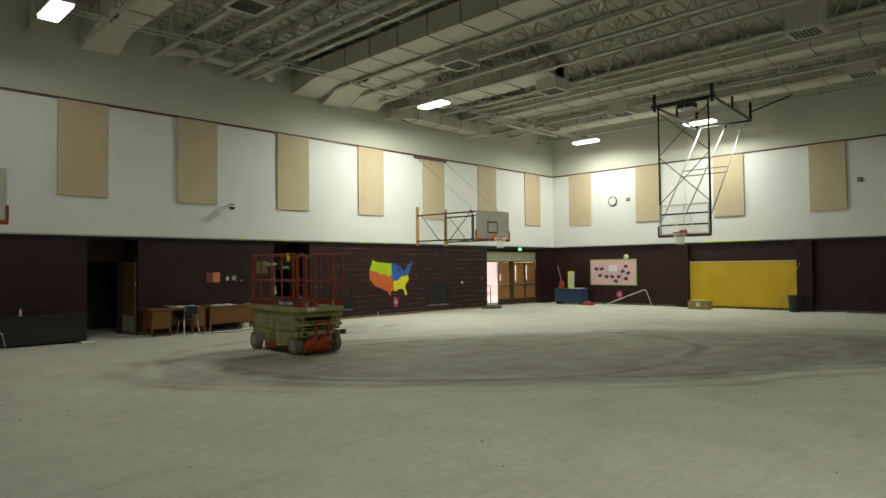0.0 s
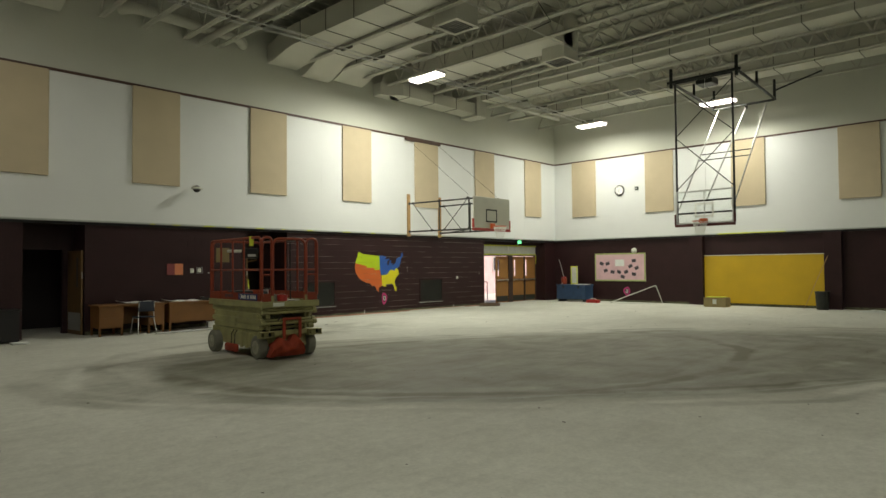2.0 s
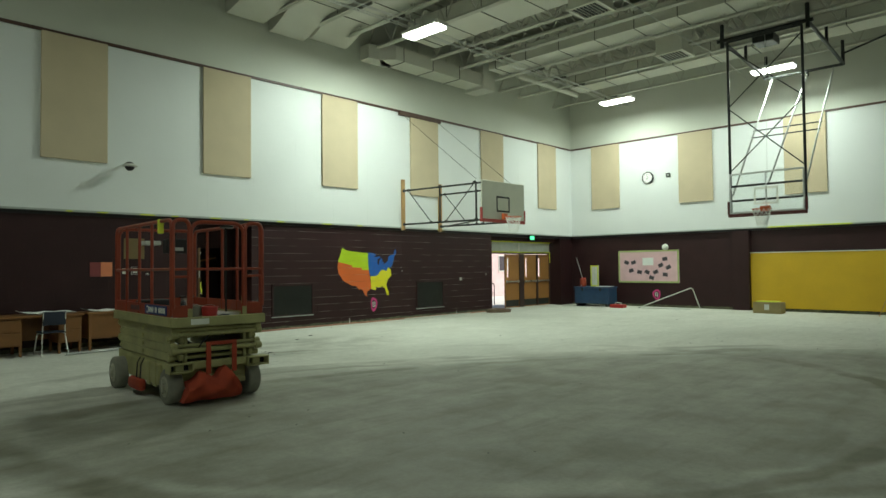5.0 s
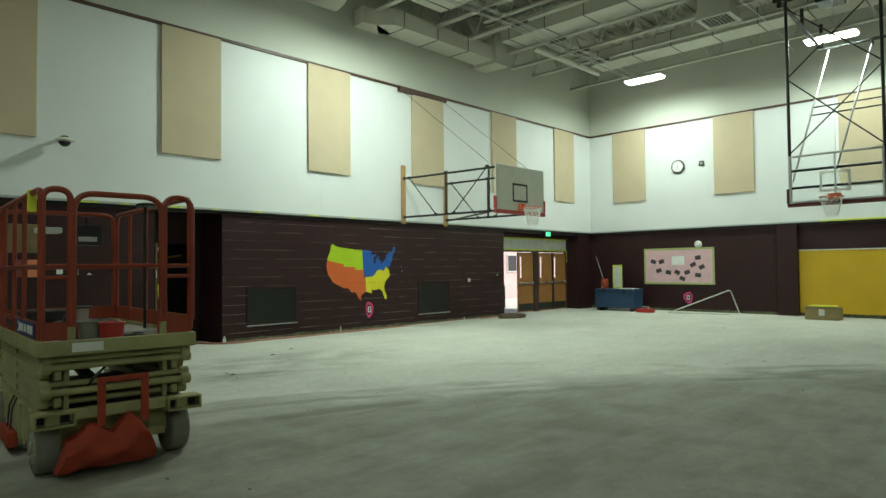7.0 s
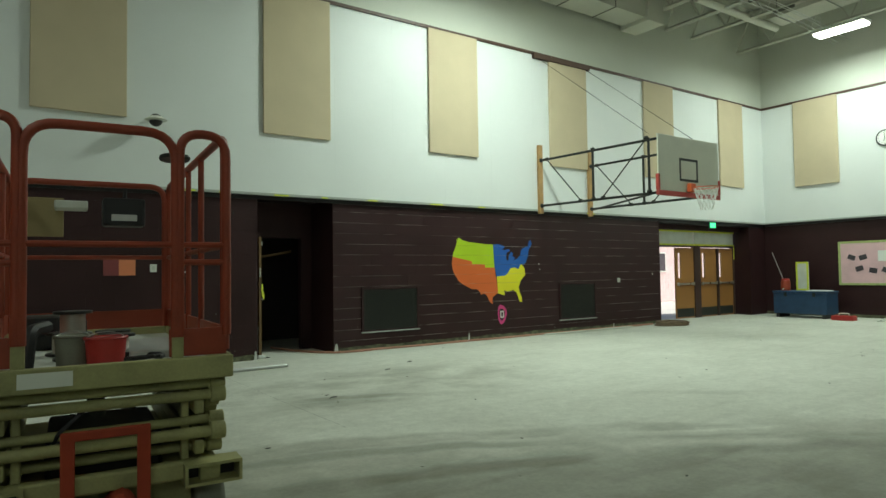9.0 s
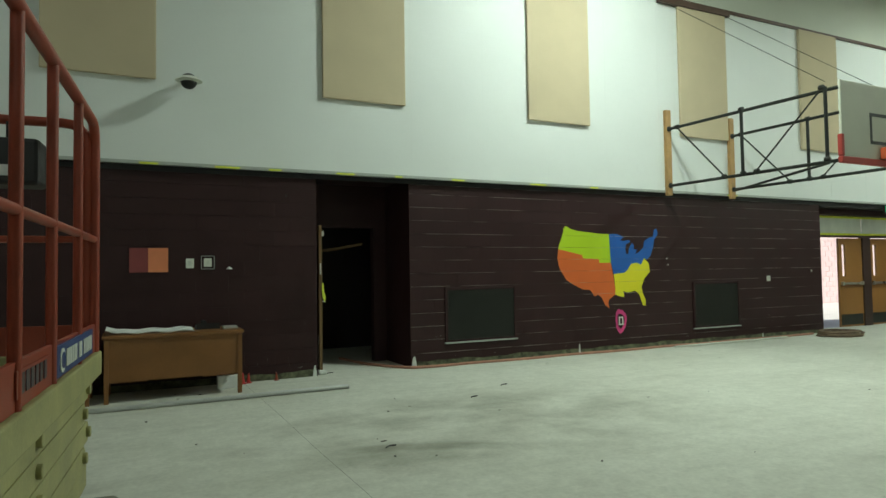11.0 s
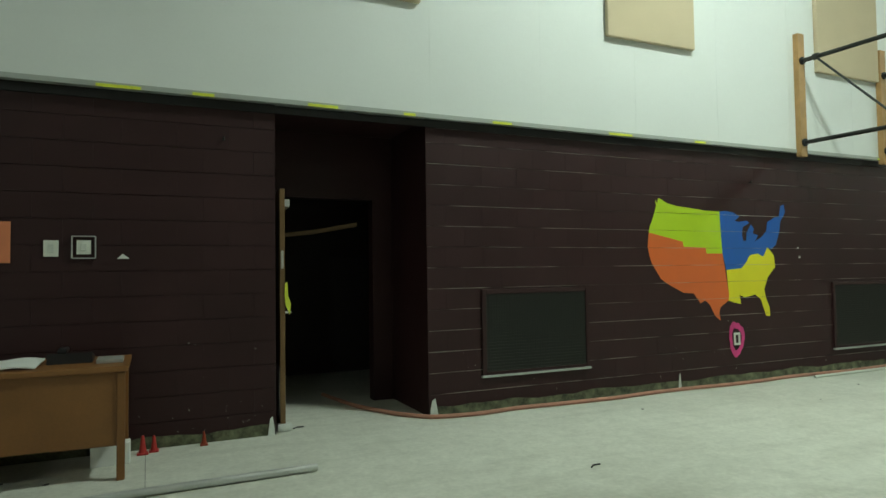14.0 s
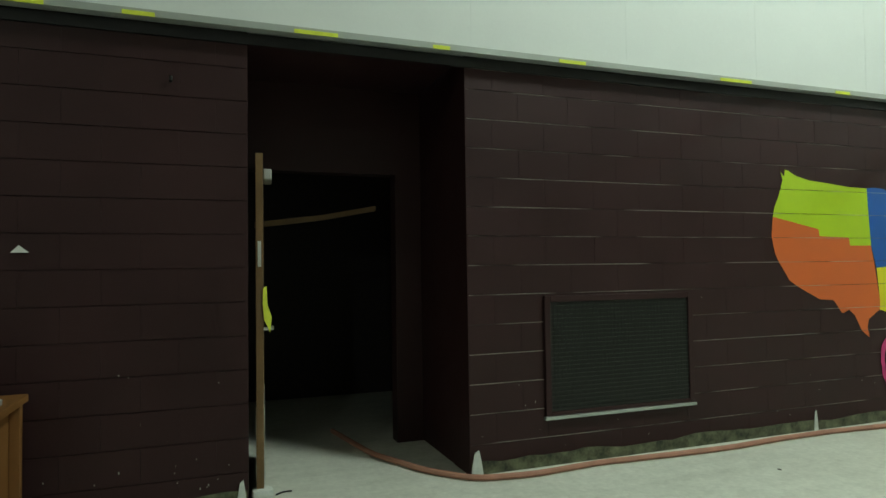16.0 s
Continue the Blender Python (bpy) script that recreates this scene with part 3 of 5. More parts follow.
# ---- the scissor lift ----
def scissor_lift():
    """Stowed scissor lift; local x across, y along its length from the near end."""
    t = thing("scissor_lift", (3.963, 7.447, 0), "cream and orange scissor lift, dusty, lowered, loaded with tools", "scissor lift", "", -4.5)
    W, L = 1.12, 2.3
    ch = part("chassis", box(B(), (0.12, 0.18, 0.2), (W - 0.12, L - 0.2, 0.4), 0.015), M_CREAM, t)
    for x in (0.03, W - 0.13):
        part("side_rail", box(B(), (x, 0.0, 0.38), (x + 0.1, L, 0.5), 0.01), M_CREAM, t)
        tube = B()
        box(tube, (x - 0.08, -0.05, 0.395), (x + 0.2, 0.1, 0.41))
        box(tube, (x - 0.08, -0.05, 0.49), (x + 0.2, 0.1, 0.505))
        box(tube, (x - 0.08, -0.05, 0.41), (x - 0.065, 0.1, 0.49))
        box(tube, (x + 0.185, -0.05, 0.41), (x + 0.2, 0.1, 0.49))
        part("fork_pocket", tube, M_CREAM, t)
        # black plate plugs the tube to give the pocket its inner shade
        part("pocket_shade", box(B(), (x - 0.06, 0.06, 0.412), (x + 0.18, 0.09, 0.488)), M_BLACK, t)
    part("tray", box(B(), (-0.01, 0.45, 0.2), (0.11, L - 0.45, 0.46), 0.02), M_CREAM, t)
    part("tray", box(B(), (W - 0.11, 0.45, 0.2), (W + 0.01, L - 0.45, 0.46), 0.02), M_CREAM, t)
    for x in (0.07, W - 0.07):
        for y in (0.25, L - 0.40):
            x = x if y < 1 else (-0.07 if x < 0.5 else W + 0.07)
            w = part("wheel", disc(B(), (x, y, 0.215), (1, 0, 0), 0.215, 0.16, 32, 0.03), M_TYRE, t, smooth=True)
            out = -1 if x < 0.5 else 1
            rim = B()
            disc(rim, (x + out * 0.078, y, 0.215), (1, 0, 0), 0.125, 0.016, 24, 0.004)
            disc(rim, (x + out * 0.092, y, 0.215), (1, 0, 0), 0.045, 0.03, 16, 0.006)
            for k in range(5):
                a = k * 1.2566
                disc(rim, (x + out * 0.09, y + 0.085 * math.cos(a), 0.215 + 0.085 * math.sin(a)), (1, 0, 0), 0.012, 0.016, 8)
            part("rim", rim, M_WHEELRIM, w, smooth=True)
    # folded scissor arms: deep side plates stacked in a zigzag, knuckles and cross tubes between them
    for k in range(4):
        z = 0.515 + k * 0.104
        near, far = (0.05, 0.02) if k % 2 else (0.15, 0.12)
        for x0, x1 in ((0.02, 0.08), (W - 0.08, W - 0.02)):
            y0, y1 = near, L - far
            outline = [(y0, z + 0.03), (y0 + 0.03, z), (y1 - 0.03, z), (y1, z + 0.03), (y1, z + 0.07), (y1 - 0.03, z + 0.098), (y0 + 0.03, z + 0.098), (y0, z + 0.07)]
            arm = part("scissor_arm", prism(B(), outline, lambda u, v, w, q=x0: (q + w, u, v), x1 - x0), M_CREAM, t)
            out = x0 - 0.008 if x0 < 0.5 else x1 + 0.008
            for y in (y0 + 0.06, L / 2, y1 - 0.06):
                part("pivot_pin", disc(B(), (out, y, z + 0.05), (1, 0, 0), 0.026, 0.022, 14, 0.004), M_CREAM, arm, smooth=True)
        for x0 in (0.10, W - 0.15):
            y0, y1 = (0.16, L - 0.1) if k % 2 else (0.06, L - 0.2)
            part("inner_arm", box(B(), (x0, y0, z + 0.012), (x0 + 0.05, y1, z + 0.088), 0.012), M_CREAM, t)
    for z, y, r in ((0.895, 0.07, 0.025), (0.838, 0.05, 0.027), (0.70, 0.10, 0.024), (0.645, 0.05, 0.029), (0.555, 0.16, 0.026)):
        part("cross_tube", sweep(B(), [(0.03, y, z), (W - 0.03, y, z)], r, 12), M_CREAM, t, smooth=True)
        for x in (0.035, W - 0.035):
            part("knuckle", disc(B(), (x, y, z), (1, 0, 0), r + 0.017, 0.075, 16, 0.008), M_CREAM, t, smooth=True)
    for z in (0.6, 0.72, 0.86):
        part("cross_tube", sweep(B(), [(0.1, L - 0.1, z), (W - 0.1, L - 0.1, z)], 0.028, 12), M_CREAM, t, smooth=True)
    for x in (0.17, W - 0.21):
        part("upright_link", box(B(), (x, 0.10, 0.5), (x + 0.04, 0.19, 0.92), 0.008), M_CREAM, t)
    part("end_beam", box(B(), (0.2, 0.02, 0.42), (W - 0.2, 0.09, 0.51), 0.012), M_CREAM, t)
    part("end_beam", box(B(), (0.2, 0.05, 0.2), (W - 0.2, 0.11, 0.27), 0.012), M_CREAM, t)
    part("hydraulic_hose", sweep(B(), bend([(0.3, 0.2, 0.55), (0.36, 0.06, 0.72), (0.5, 0.1, 0.84), (0.7, 0.2, 0.78)], 0, 0.05), 0.011, 7), M_BLACK, t, smooth=True)
    for x0, x1 in ((-0.02, 0.0), (W, W + 0.02)):
        for y in (0.55, 0.78):
            part("side_bracket", box(B(), (x0, y, 0.18), (x1, y + 0.11, 0.47), 0.006), M_CREAM, t)
    part("cylinder", sweep(B(), [(W / 2, 0.4, 0.5), (W / 2, 1.9, 0.72)], 0.055, 14), M_PIPE, t, smooth=True)
    part("motor_box", box(B(), (0.3, 0.35, 0.42), (0.85, 1.1, 0.62), 0.02), M_BLACK, t)
    # platform
    deck = part("platform", box(B(), (-0.015, -0.015, 0.955), (W + 0.015, L + 0.03, 0.99), 0.004), M_PALE, t, "dusty platform deck")
    frame_ = B()
    box(frame_, (-0.03, -0.03, 0.93), (W + 0.03, 0.02, 1.045), 0.008)
    box(frame_, (-0.03, 0.022, 0.93), (0.02, L + 0.05, 1.05), 0.008)
    box(frame_, (W - 0.02, 0.022, 0.93), (W + 0.03, L + 0.05, 1.05), 0.008)
    box(frame_, (0.022, L, 0.93), (W - 0.022, L + 0.05, 1.045), 0.008)
    part("platform_frame", frame_, M_CREAM, t)
    part("decal", box(B(), (0.2, -0.034, 0.955), (0.42, -0.0305, 1.025)), M_PLASTIC, t, "worn white decal")
    for x in (-0.005, W - 0.005):
        part("toe_board", box(B(), (x - 0.006, 0.06, 1.05), (x + 0.012, L, 1.19), 0.003), M_ORANGE, t)
    part("toe_board", box(B(), (0.02, L - 0.01, 1.05), (W - 0.02, L + 0.005, 1.19), 0.003), M_ORANGE, t)
    for x0, x1 in ((0.0, 0.2), (W - 0.28, W)):
        part("toe_board", box(B(), (x0, -0.004, 1.05), (x1, 0.012, 1.19), 0.003), M_ORANGE, t)
    # name banner and number plate on the side that faces the room, lettering as plain bars
    ban = part("banner", box(B(), (-0.024, 0.16, 1.065), (-0.013, 0.95, 1.18), 0.002), M_SIGNBLUE, t, "blue banner with white lettering")
    part("emblem", disc(B(), (-0.026, 0.84, 1.122), (1, 0, 0), 0.045, 0.004, 20), M_PLASTIC, ban)
    part("emblem_centre", disc(B(), (-0.0285, 0.84, 1.122), (1, 0, 0), 0.03, 0.004, 20), M_SIGNBLUE, ban)
    for k, y in enumerate((0.20, 0.24, 0.28, 0.32, 0.36, 0.40, 0.49, 0.53, 0.61, 0.65, 0.69, 0.73, 0.77)):
        part("letter_bar", box(B(), (-0.028, y, 1.09), (-0.0245, y + 0.024, 1.155)), M_PLASTIC, ban)
    num = part("number_plate", box(B(), (-0.018, 1.15, 1.085), (-0.013, 1.6, 1.165)), M_ORANGE, t)
    for k in range(6):
        part("number_bar", box(B(), (-0.021, 1.2 + k * 0.065, 1.095), (-0.0185, 1.24 + k * 0.065, 1.155)), M_PHOTO, num)
    ban = part("banner", box(B(), (W + 0.009, 1.25, 1.065), (W + 0.02, 2.1, 1.18), 0.002), M_SIGNBLUE, t, "blue banner with white lettering")
    part("emblem", disc(B(), (W + 0.022, 1.34, 1.122), (1, 0, 0), 0.045, 0.004, 20), M_PLASTIC, ban)
    part("emblem_centre", disc(B(), (W + 0.0245, 1.34, 1.122), (1, 0, 0), 0.03, 0.004, 20), M_SIGNBLUE, ban)
    for y in (1.42, 1.46, 1.50, 1.54, 1.58, 1.62, 1.70, 1.74, 1.82, 1.86, 1.90, 1.94, 1.98, 2.02):
        part("letter_bar", box(B(), (W + 0.0205, y, 1.09), (W + 0.024, y + 0.024, 1.155)), M_PLASTIC, ban)
    num = part("number_plate", box(B(), (W + 0.009, 0.72, 1.085), (W + 0.013, 1.15, 1.165)), M_ORANGE, t)
    for k in range(6):
        part("number_bar", box(B(), (W + 0.0135, 0.76 + k * 0.06, 1.095), (W + 0.016, 0.80 + k * 0.06, 1.155)), M_PHOTO, num)
    # guard rails
    z0, zt, zm, r = 1.05, 2.21, 1.62, 0.024
    for x in (0.0, W):
        part("side_top_rail", sweep(B(), bend([(x, 0.04, z0 + 0.02), (x, 0.04, zt), (x, L, zt), (x, L, z0)], 0, 0.12), r, 10), M_ORANGE, t, smooth=True)
        part("side_mid_rail", sweep(B(), [(x, 0.04, zm), (x, L, zm)], 0.018, 10), M_ORANGE, t, smooth=True)
        for y in (0.75, 1.25, 1.8):
            part("rail_post", sweep(B(), [(x, y, z0), (x, y, zt)], 0.019, 10), M_ORANGE, t, smooth=True)
    part("end_top_rail", sweep(B(), bend([(0.03, L, z0), (0.03, L, zt), (W - 0.03, L, zt), (W - 0.03, L, z0)], 0, 0.12), r, 10), M_ORANGE, t, smooth=True)
    part("end_mid_rail", sweep(B(), [(0, L, zm), (W, L, zm)], 0.018, 10), M_ORANGE, t, smooth=True)
    for x0, x1, h in ((0.0, 0.19, zt), (0.21, 0.87, zt - 0.02), (0.89, W, zt - 0.01)):
        g = part("gate" if x0 == 0.21 else "front_hoop", sweep(B(), bend([(x0, 0.0, z0 + 0.1), (x0, 0.0, h), (x1, 0.0, h), (x1, 0.0, z0 + 0.1)], 0, min(0.15, (x1 - x0) * 0.48), 6), r, 10), M_ORANGE, t, smooth=True)
        for z in (zm, zm - 0.09):
            if z == zm or x0 != 0.21:
                part("bar", sweep(B(), [(x0, 0, z), (x1, 0, z)], 0.016, 8), M_ORANGE, g, smooth=True)
    for x in (0.2, 0.88):
        part("gate_post", box(B(), (x - 0.028, -0.012, 1.0), (x + 0.028, 0.03, 1.27), 0.004), M_CREAM, t)
    # controls and loads fixed to the rails
    c = part("control_box", box(B(), (0.62, L - 0.24, 1.86), (0.92, L - 0.04, 2.08), 0.02), M_BLACK, t, "black control box with a joystick")
    part("joystick", sweep(B(), [(0.78, L - 0.14, 2.08), (0.78, L - 0.14, 2.17)], 0.015, 8), M_BLACK, c)
    part("control_plate", box(B(), (0.68, L - 0.245, 1.9), (0.86, L - 0.2405, 1.95)), M_CONDUIT, c)
    part("manual_holder", box(B(), (0.08, L - 0.06, 1.78), (0.36, L - 0.03, 2.08), 0.006), M_CARD, t)
    part("tool_tray", box(B(), (0.3, L - 0.3, 1.98), (0.52, L - 0.06, 2.04), 0.01), M_PALE, t)
    part("mast", sweep(B(), [(0.96, 0.75, 1.0), (0.96, 0.75, 2.18)], 0.014, 8), M_PIPE, t)
    part("saddle", disc(B(), (0.96, 0.72, 2.19), (0, 0.1, 1), 0.09, 0.025, 14, 0.008), M_PIPE, t)
    part("tape_flag", box(B(), (-0.03, 0.40, 2.06), (0.03, 0.46, 2.238), 0.008), M_TAPE, t, "yellow tape tied round the rail")
    # orange cloth bags slung at the near end and at the side
    bag = B()
    nx, nz = 14, 10
    grid = []
    for j in range(nz + 1):
        v = j / nz
        row = []
        for i in range(nx + 1):
            u = i / nx
            sag = 0.10 * math.cos(u * 2 * math.pi * 1.1) * (1 - v)
            x = 0.09 + 0.73 * (u * (0.75 + 0.25 * (1 - v)) + 0.10 * v)
            z = 0.05 + 0.16 * v + sag * 0.5 * v + (0.12 * math.exp(-((u - 0.34) / 0.2) ** 2) + 0.17 * math.exp(-((u - 0.84) / 0.17) ** 2) + 0.05) * v
            y = -0.06 - 0.10 * math.sin(math.pi * v) - 0.02 * math.sin(u * 17 + v * 5) - 0.015 * math.cos(u * 9 - v * 11)
            row.append(bag.verts.new((x, y, z)))
        grid.append(row)
    back = [[bag.verts.new((q.co.x, max(0.0, q.co.y + 0.12), q.co.z + 0.01)) for q in row] for row in grid]
    for j in range(nz):
        for i in range(nx):
            bag.faces.new((grid[j][i], grid[j][i + 1], grid[j + 1][i + 1], grid[j + 1][i]))
            bag.faces.new((back[j][i], back[j + 1][i], back[j + 1][i + 1], back[j][i + 1]))
    for j in range(nz):
        for i in (0, nx):
            bag.faces.new((grid[j][i], grid[j + 1][i], back[j + 1][i], back[j][i]))
    for i in range(nx):
        for j in (0, nz):
            bag.faces.new((grid[j][i], grid[j][i + 1], back[j][i + 1], back[j][i]))
    part("cloth_bag", bag, M_CLOTH, t, "slack orange cloth bag slung between the wheels", smooth=True)
    for x in (0.40, 0.72):
        part("bag_strap", box(B(), (x - 0.03, -0.075, 0.36), (x + 0.03, -0.055, 0.72), 0.006), M_CLOTH, t)
    part("bag_strap", box(B(), (0.37, -0.075, 0.70), (0.75, -0.05, 0.745), 0.008), M_CLOTH, t)
    part("side_bag", box(B(), (-0.09, 0.95, 0.07), (0.0, 1.45, 0.22), 0.035), M_CLOTH, t, "orange cloth bag tied at the side", smooth=True)
    for y in (1.05, 1.2):
        part("cord", sweep(B(), [(-0.05, y, 0.2), (-0.03, y + 0.03, 0.4), (0.0, y, 0.48)], 0.008, 6), M_BLACK, t)
    return t


scissor_lift()
# loads on the platform
LX, LY, LZ = 4.08, 7.4, 0.99


def bucket(x, y, z, r, h, mat, label):
    t = thing("bucket", (x, y, z), label, "bucket", "buckets on the lift")
    bm = B()
    disc(bm, (0, 0, h / 2), (0, 0, 1), r * 0.88, h, 20, 0.004, r)
    part("pail", bm, mat, t, smooth=True)
    part("lip", sweep(B(), [(r * math.cos(a), r * math.sin(a), h) for a in (k * math.pi / 10 for k in range(20))], 0.008, 6, True), mat, t, smooth=True)
    part("wire_handle", sweep(B(), [(r * math.cos(a), 0.02, h + 0.5 * r * math.sin(a) - 0.02) for a in (k * math.pi / 8 for k in range(9))], 0.003, 5), M_CONDUIT, t)


bucket(LX + 0.34, LY + 0.45, LZ, 0.09, 0.16, M_TYRE, "small grey plastic bucket standing on the platform")
bucket(LX + 0.48, LY + 0.34, LZ, 0.10, 0.15, M_RED, "small red plastic bucket standing on the platform")


def spool(x, y, z, mat):
    t = thing("cable_spool", (x, y, z), "spool of wire lying on the lift platform", "spool", "cable spools")
    part("core", disc(B(), (0, 0, 0.07), (0, 0, 1), 0.065, 0.11, 18), mat, t, smooth=True)
    for h in (0.008, 0.132):
        part("flange", disc(B(), (0, 0, h), (0, 0, 1), 0.10, 0.016, 20, 0.003), M_PIPE, t, smooth=True)


spool(LX + 0.36, LY + 0.75, LZ, M_REDPAD)
spool(LX + 0.58, LY + 0.7, LZ, M_CHROME)
spool(LX + 0.34, LY + 1.05, LZ, M_CONDUIT)
spool(LX + 0.36, LY + 0.75, LZ + 0.14, M_CHROME)
spool(LX + 0.6, LY + 1.0, LZ, M_REDPAD)
single("cable_bundle", sweep(B(), [(LX + 0.62 + 0.16 * math.cos(a) + 0.01 * math.sin(5 * a), LY + 0.42 + 0.12 * math.sin(a), LZ + 0.02 + 0.006 * (a % 3)) for a in (k * 0.5 for k in range(36))], 0.012, 6), M_BLACK, "loose coil of black cable on the lift platform", "cable")
single("cordless_drill", sweep(B(), bend([(LX + 0.12, LY + 0.3, LZ + 0.02), (LX + 0.14, LY + 0.34, LZ + 0.2), (LX + 0.22, LY + 0.52, LZ + 0.21)], 0, 0.04), 0.035, 8), M_BLACK, "black cordless drill standing on the lift platform", "drill", smooth=True)
single("tool_bag", box(B(), (LX + 0.08, LY + 1.4, LZ), (LX + 0.5, LY + 1.75, LZ + 0.22), 0.04), M_BLACK, "black tool bag lying on the lift platform", "tool bag", smooth=True)
single("metal_tray", box(B(), (LX + 0.62, LY + 0.5, LZ), (LX + 0.98, LY + 1.3, LZ + 0.05), 0.012), M_CONDUIT, "grey metal tray lying on the lift platform", "tray")


# ---- basketball goals ----
def net(t, x, y, z, drop=0.42, r=0.225):
    bm = B()
    n, rows = 12, 5
    for j in range(rows):
        a0, a1 = r * (1 - 0.10 * j), r * (1 - 0.10 * (j + 1))
        for k in range(n):
            for s in (-1, 1):
                p, q = 2 * math.pi * (k + 0.5 * (j % 2)) / n, 2 * math.pi * (k + 0.5 * (j % 2) + 0.5 * s) / n
                sweep(bm, [(x + a0 * math.cos(p), y + a0 * math.sin(p), z - drop * j / rows), (x + a1 * math.cos(q), y + a1 * math.sin(q), z - drop * (j + 1) / rows)], 0.006, 4, caps=False)
    part("net", bm, M_NET, t, "white cord net")


def ring(t, x, y, z, r=0.23):
    return part("rim", sweep(B(), [(x + r * math.cos(a), y + r * math.sin(a), z) for a in (k * math.pi / 14 for k in range(28))], 0.011, 8, True), M_RIM, t, "orange steel rim", smooth=True)


def wall_goal(x, y_wall):
    """A side goal on a swing frame; board faces south, its middle 0.95 m east of the first post."""
    t = thing("wall_basketball_goal", (x, y_wall, 0), "wall-mounted basketball goal on black pipe frame", "basketball goal", "wall basketball goals")
    for px in (0.0, 1.68):
        part("wall_post", box(B(), (px - 0.06, -0.075, 2.8), (px + 0.06, 0, 4.40), 0.006), M_PINE, t, "pine wall post")
    reach = -3.15
    for px in (0.0, 1.68):
        px2 = px + 0.1
        top, low = 4.04, 2.98
        joints = [(-0.27, top), (-1.26, low), (-1.63, top), (-1.63, low), (-1.88, low), (-2.98, top), (reach + 0.12, low)]
        for z in (top, low):
            part("arm_pipe", sweep(B(), [(px, -0.05, z), (px2 * 0.92 + 0.08, reach, z - 0.02)], 0.028, 10), M_PIPE, t, smooth=True)
            part("post_flange", disc(B(), (px, -0.085, z), (0, 1, 0), 0.05, 0.03, 14, 0.005), M_PIPE, t, smooth=True)
        for y, z in joints:
            part("pipe_collar", disc(B(), (px + 0.05 * y / reach, y, z), (0, 1, 0), 0.042, 0.07, 12, 0.006), M_PIPE, t, smooth=True)
        part("upright", sweep(B(), [(px + 0.02, -1.63, top), (px + 0.02, -1.63, low - 0.03)], 0.027, 10), M_PIPE, t, smooth=True)
        part("upright", sweep(B(), [(px + 0.05, reach + 0.12, top), (px + 0.05, reach + 0.12, low - 0.02)], 0.026, 10), M_PIPE, t, smooth=True)
        part("brace_rod", sweep(B(), [(px, -0.27, top - 0.01), (px + 0.02, -1.26, low + 0.01)], 0.014, 8), M_PIPE, t)
        part("brace_rod", sweep(B(), [(px + 0.02, -1.88, low + 0.01), (px + 0.05, -2.98, top - 0.01)], 0.014, 8), M_PIPE, t)
    part("brace_pipe", sweep(B(), [(1.66, -0.1, 2.95), (0.2, reach + 0.2, 2.95)], 0.022, 10), M_PIPE, t, smooth=True)
    b0, b1, by = 0.0, 2.0, reach - 0.1
    bb = part("backboard", box(B(), (b0, by - 0.03, 2.95), (b1, by, 4.08), 0.01), M_BOARD, t, "grey-white solid backboard")
    bm = B()
    for a, c in (((0.66, 3.2), (0.71, 3.66)), ((1.22, 3.2), (1.27, 3.66)), ((0.712, 3.61), (1.218, 3.66)), ((0.712, 3.2), (1.218, 3.25))):
        box(bm, (a[0], by - 0.034, a[1]), (c[0], by - 0.0305, c[1]))
    part("target_square", bm, M_PIPE, bb, "black painted square")
    pad = B()
    box(pad, (b0 - 0.03, by - 0.05, 2.89), (b1 + 0.03, by + 0.02, 2.985), 0.015)
    box(pad, (b0 - 0.035, by - 0.05, 2.987), (b0 + 0.03, by + 0.02, 3.30), 0.015)
    box(pad, (b1 - 0.03, by - 0.05, 2.987), (b1 + 0.035, by + 0.02, 3.30), 0.015)
    part("edge_pad", pad, M_REDPAD, bb, "red padding")
    part("rim_bracket", box(B(), (0.88, by - 0.13, 2.99), (1.05, by - 0.035, 3.16), 0.01), M_RIM, t)
    cx = (b0 + b1) / 2
    ring(t, cx, by - 0.38, 3.05)
    net(t, cx, by - 0.38, 3.04)
    beam = part("head_beam", box(B(), (-0.15, -0.09, 6.44), (1.72, 0, 6.56), 0.008), M_RAILWOOD, t, "dark wooden beam above the goal")
    for px in (0.0, 1.6):
        part("cable", sweep(B(), [(px, -0.06, 6.45), (px + 0.1, reach + 0.15, 4.13)], 0.005, 5), M_PIPE, t)
    return t


goal = wall_goal(14.42, Y1)
copy_thing(goal, pose(-2.56, Y1, 0))


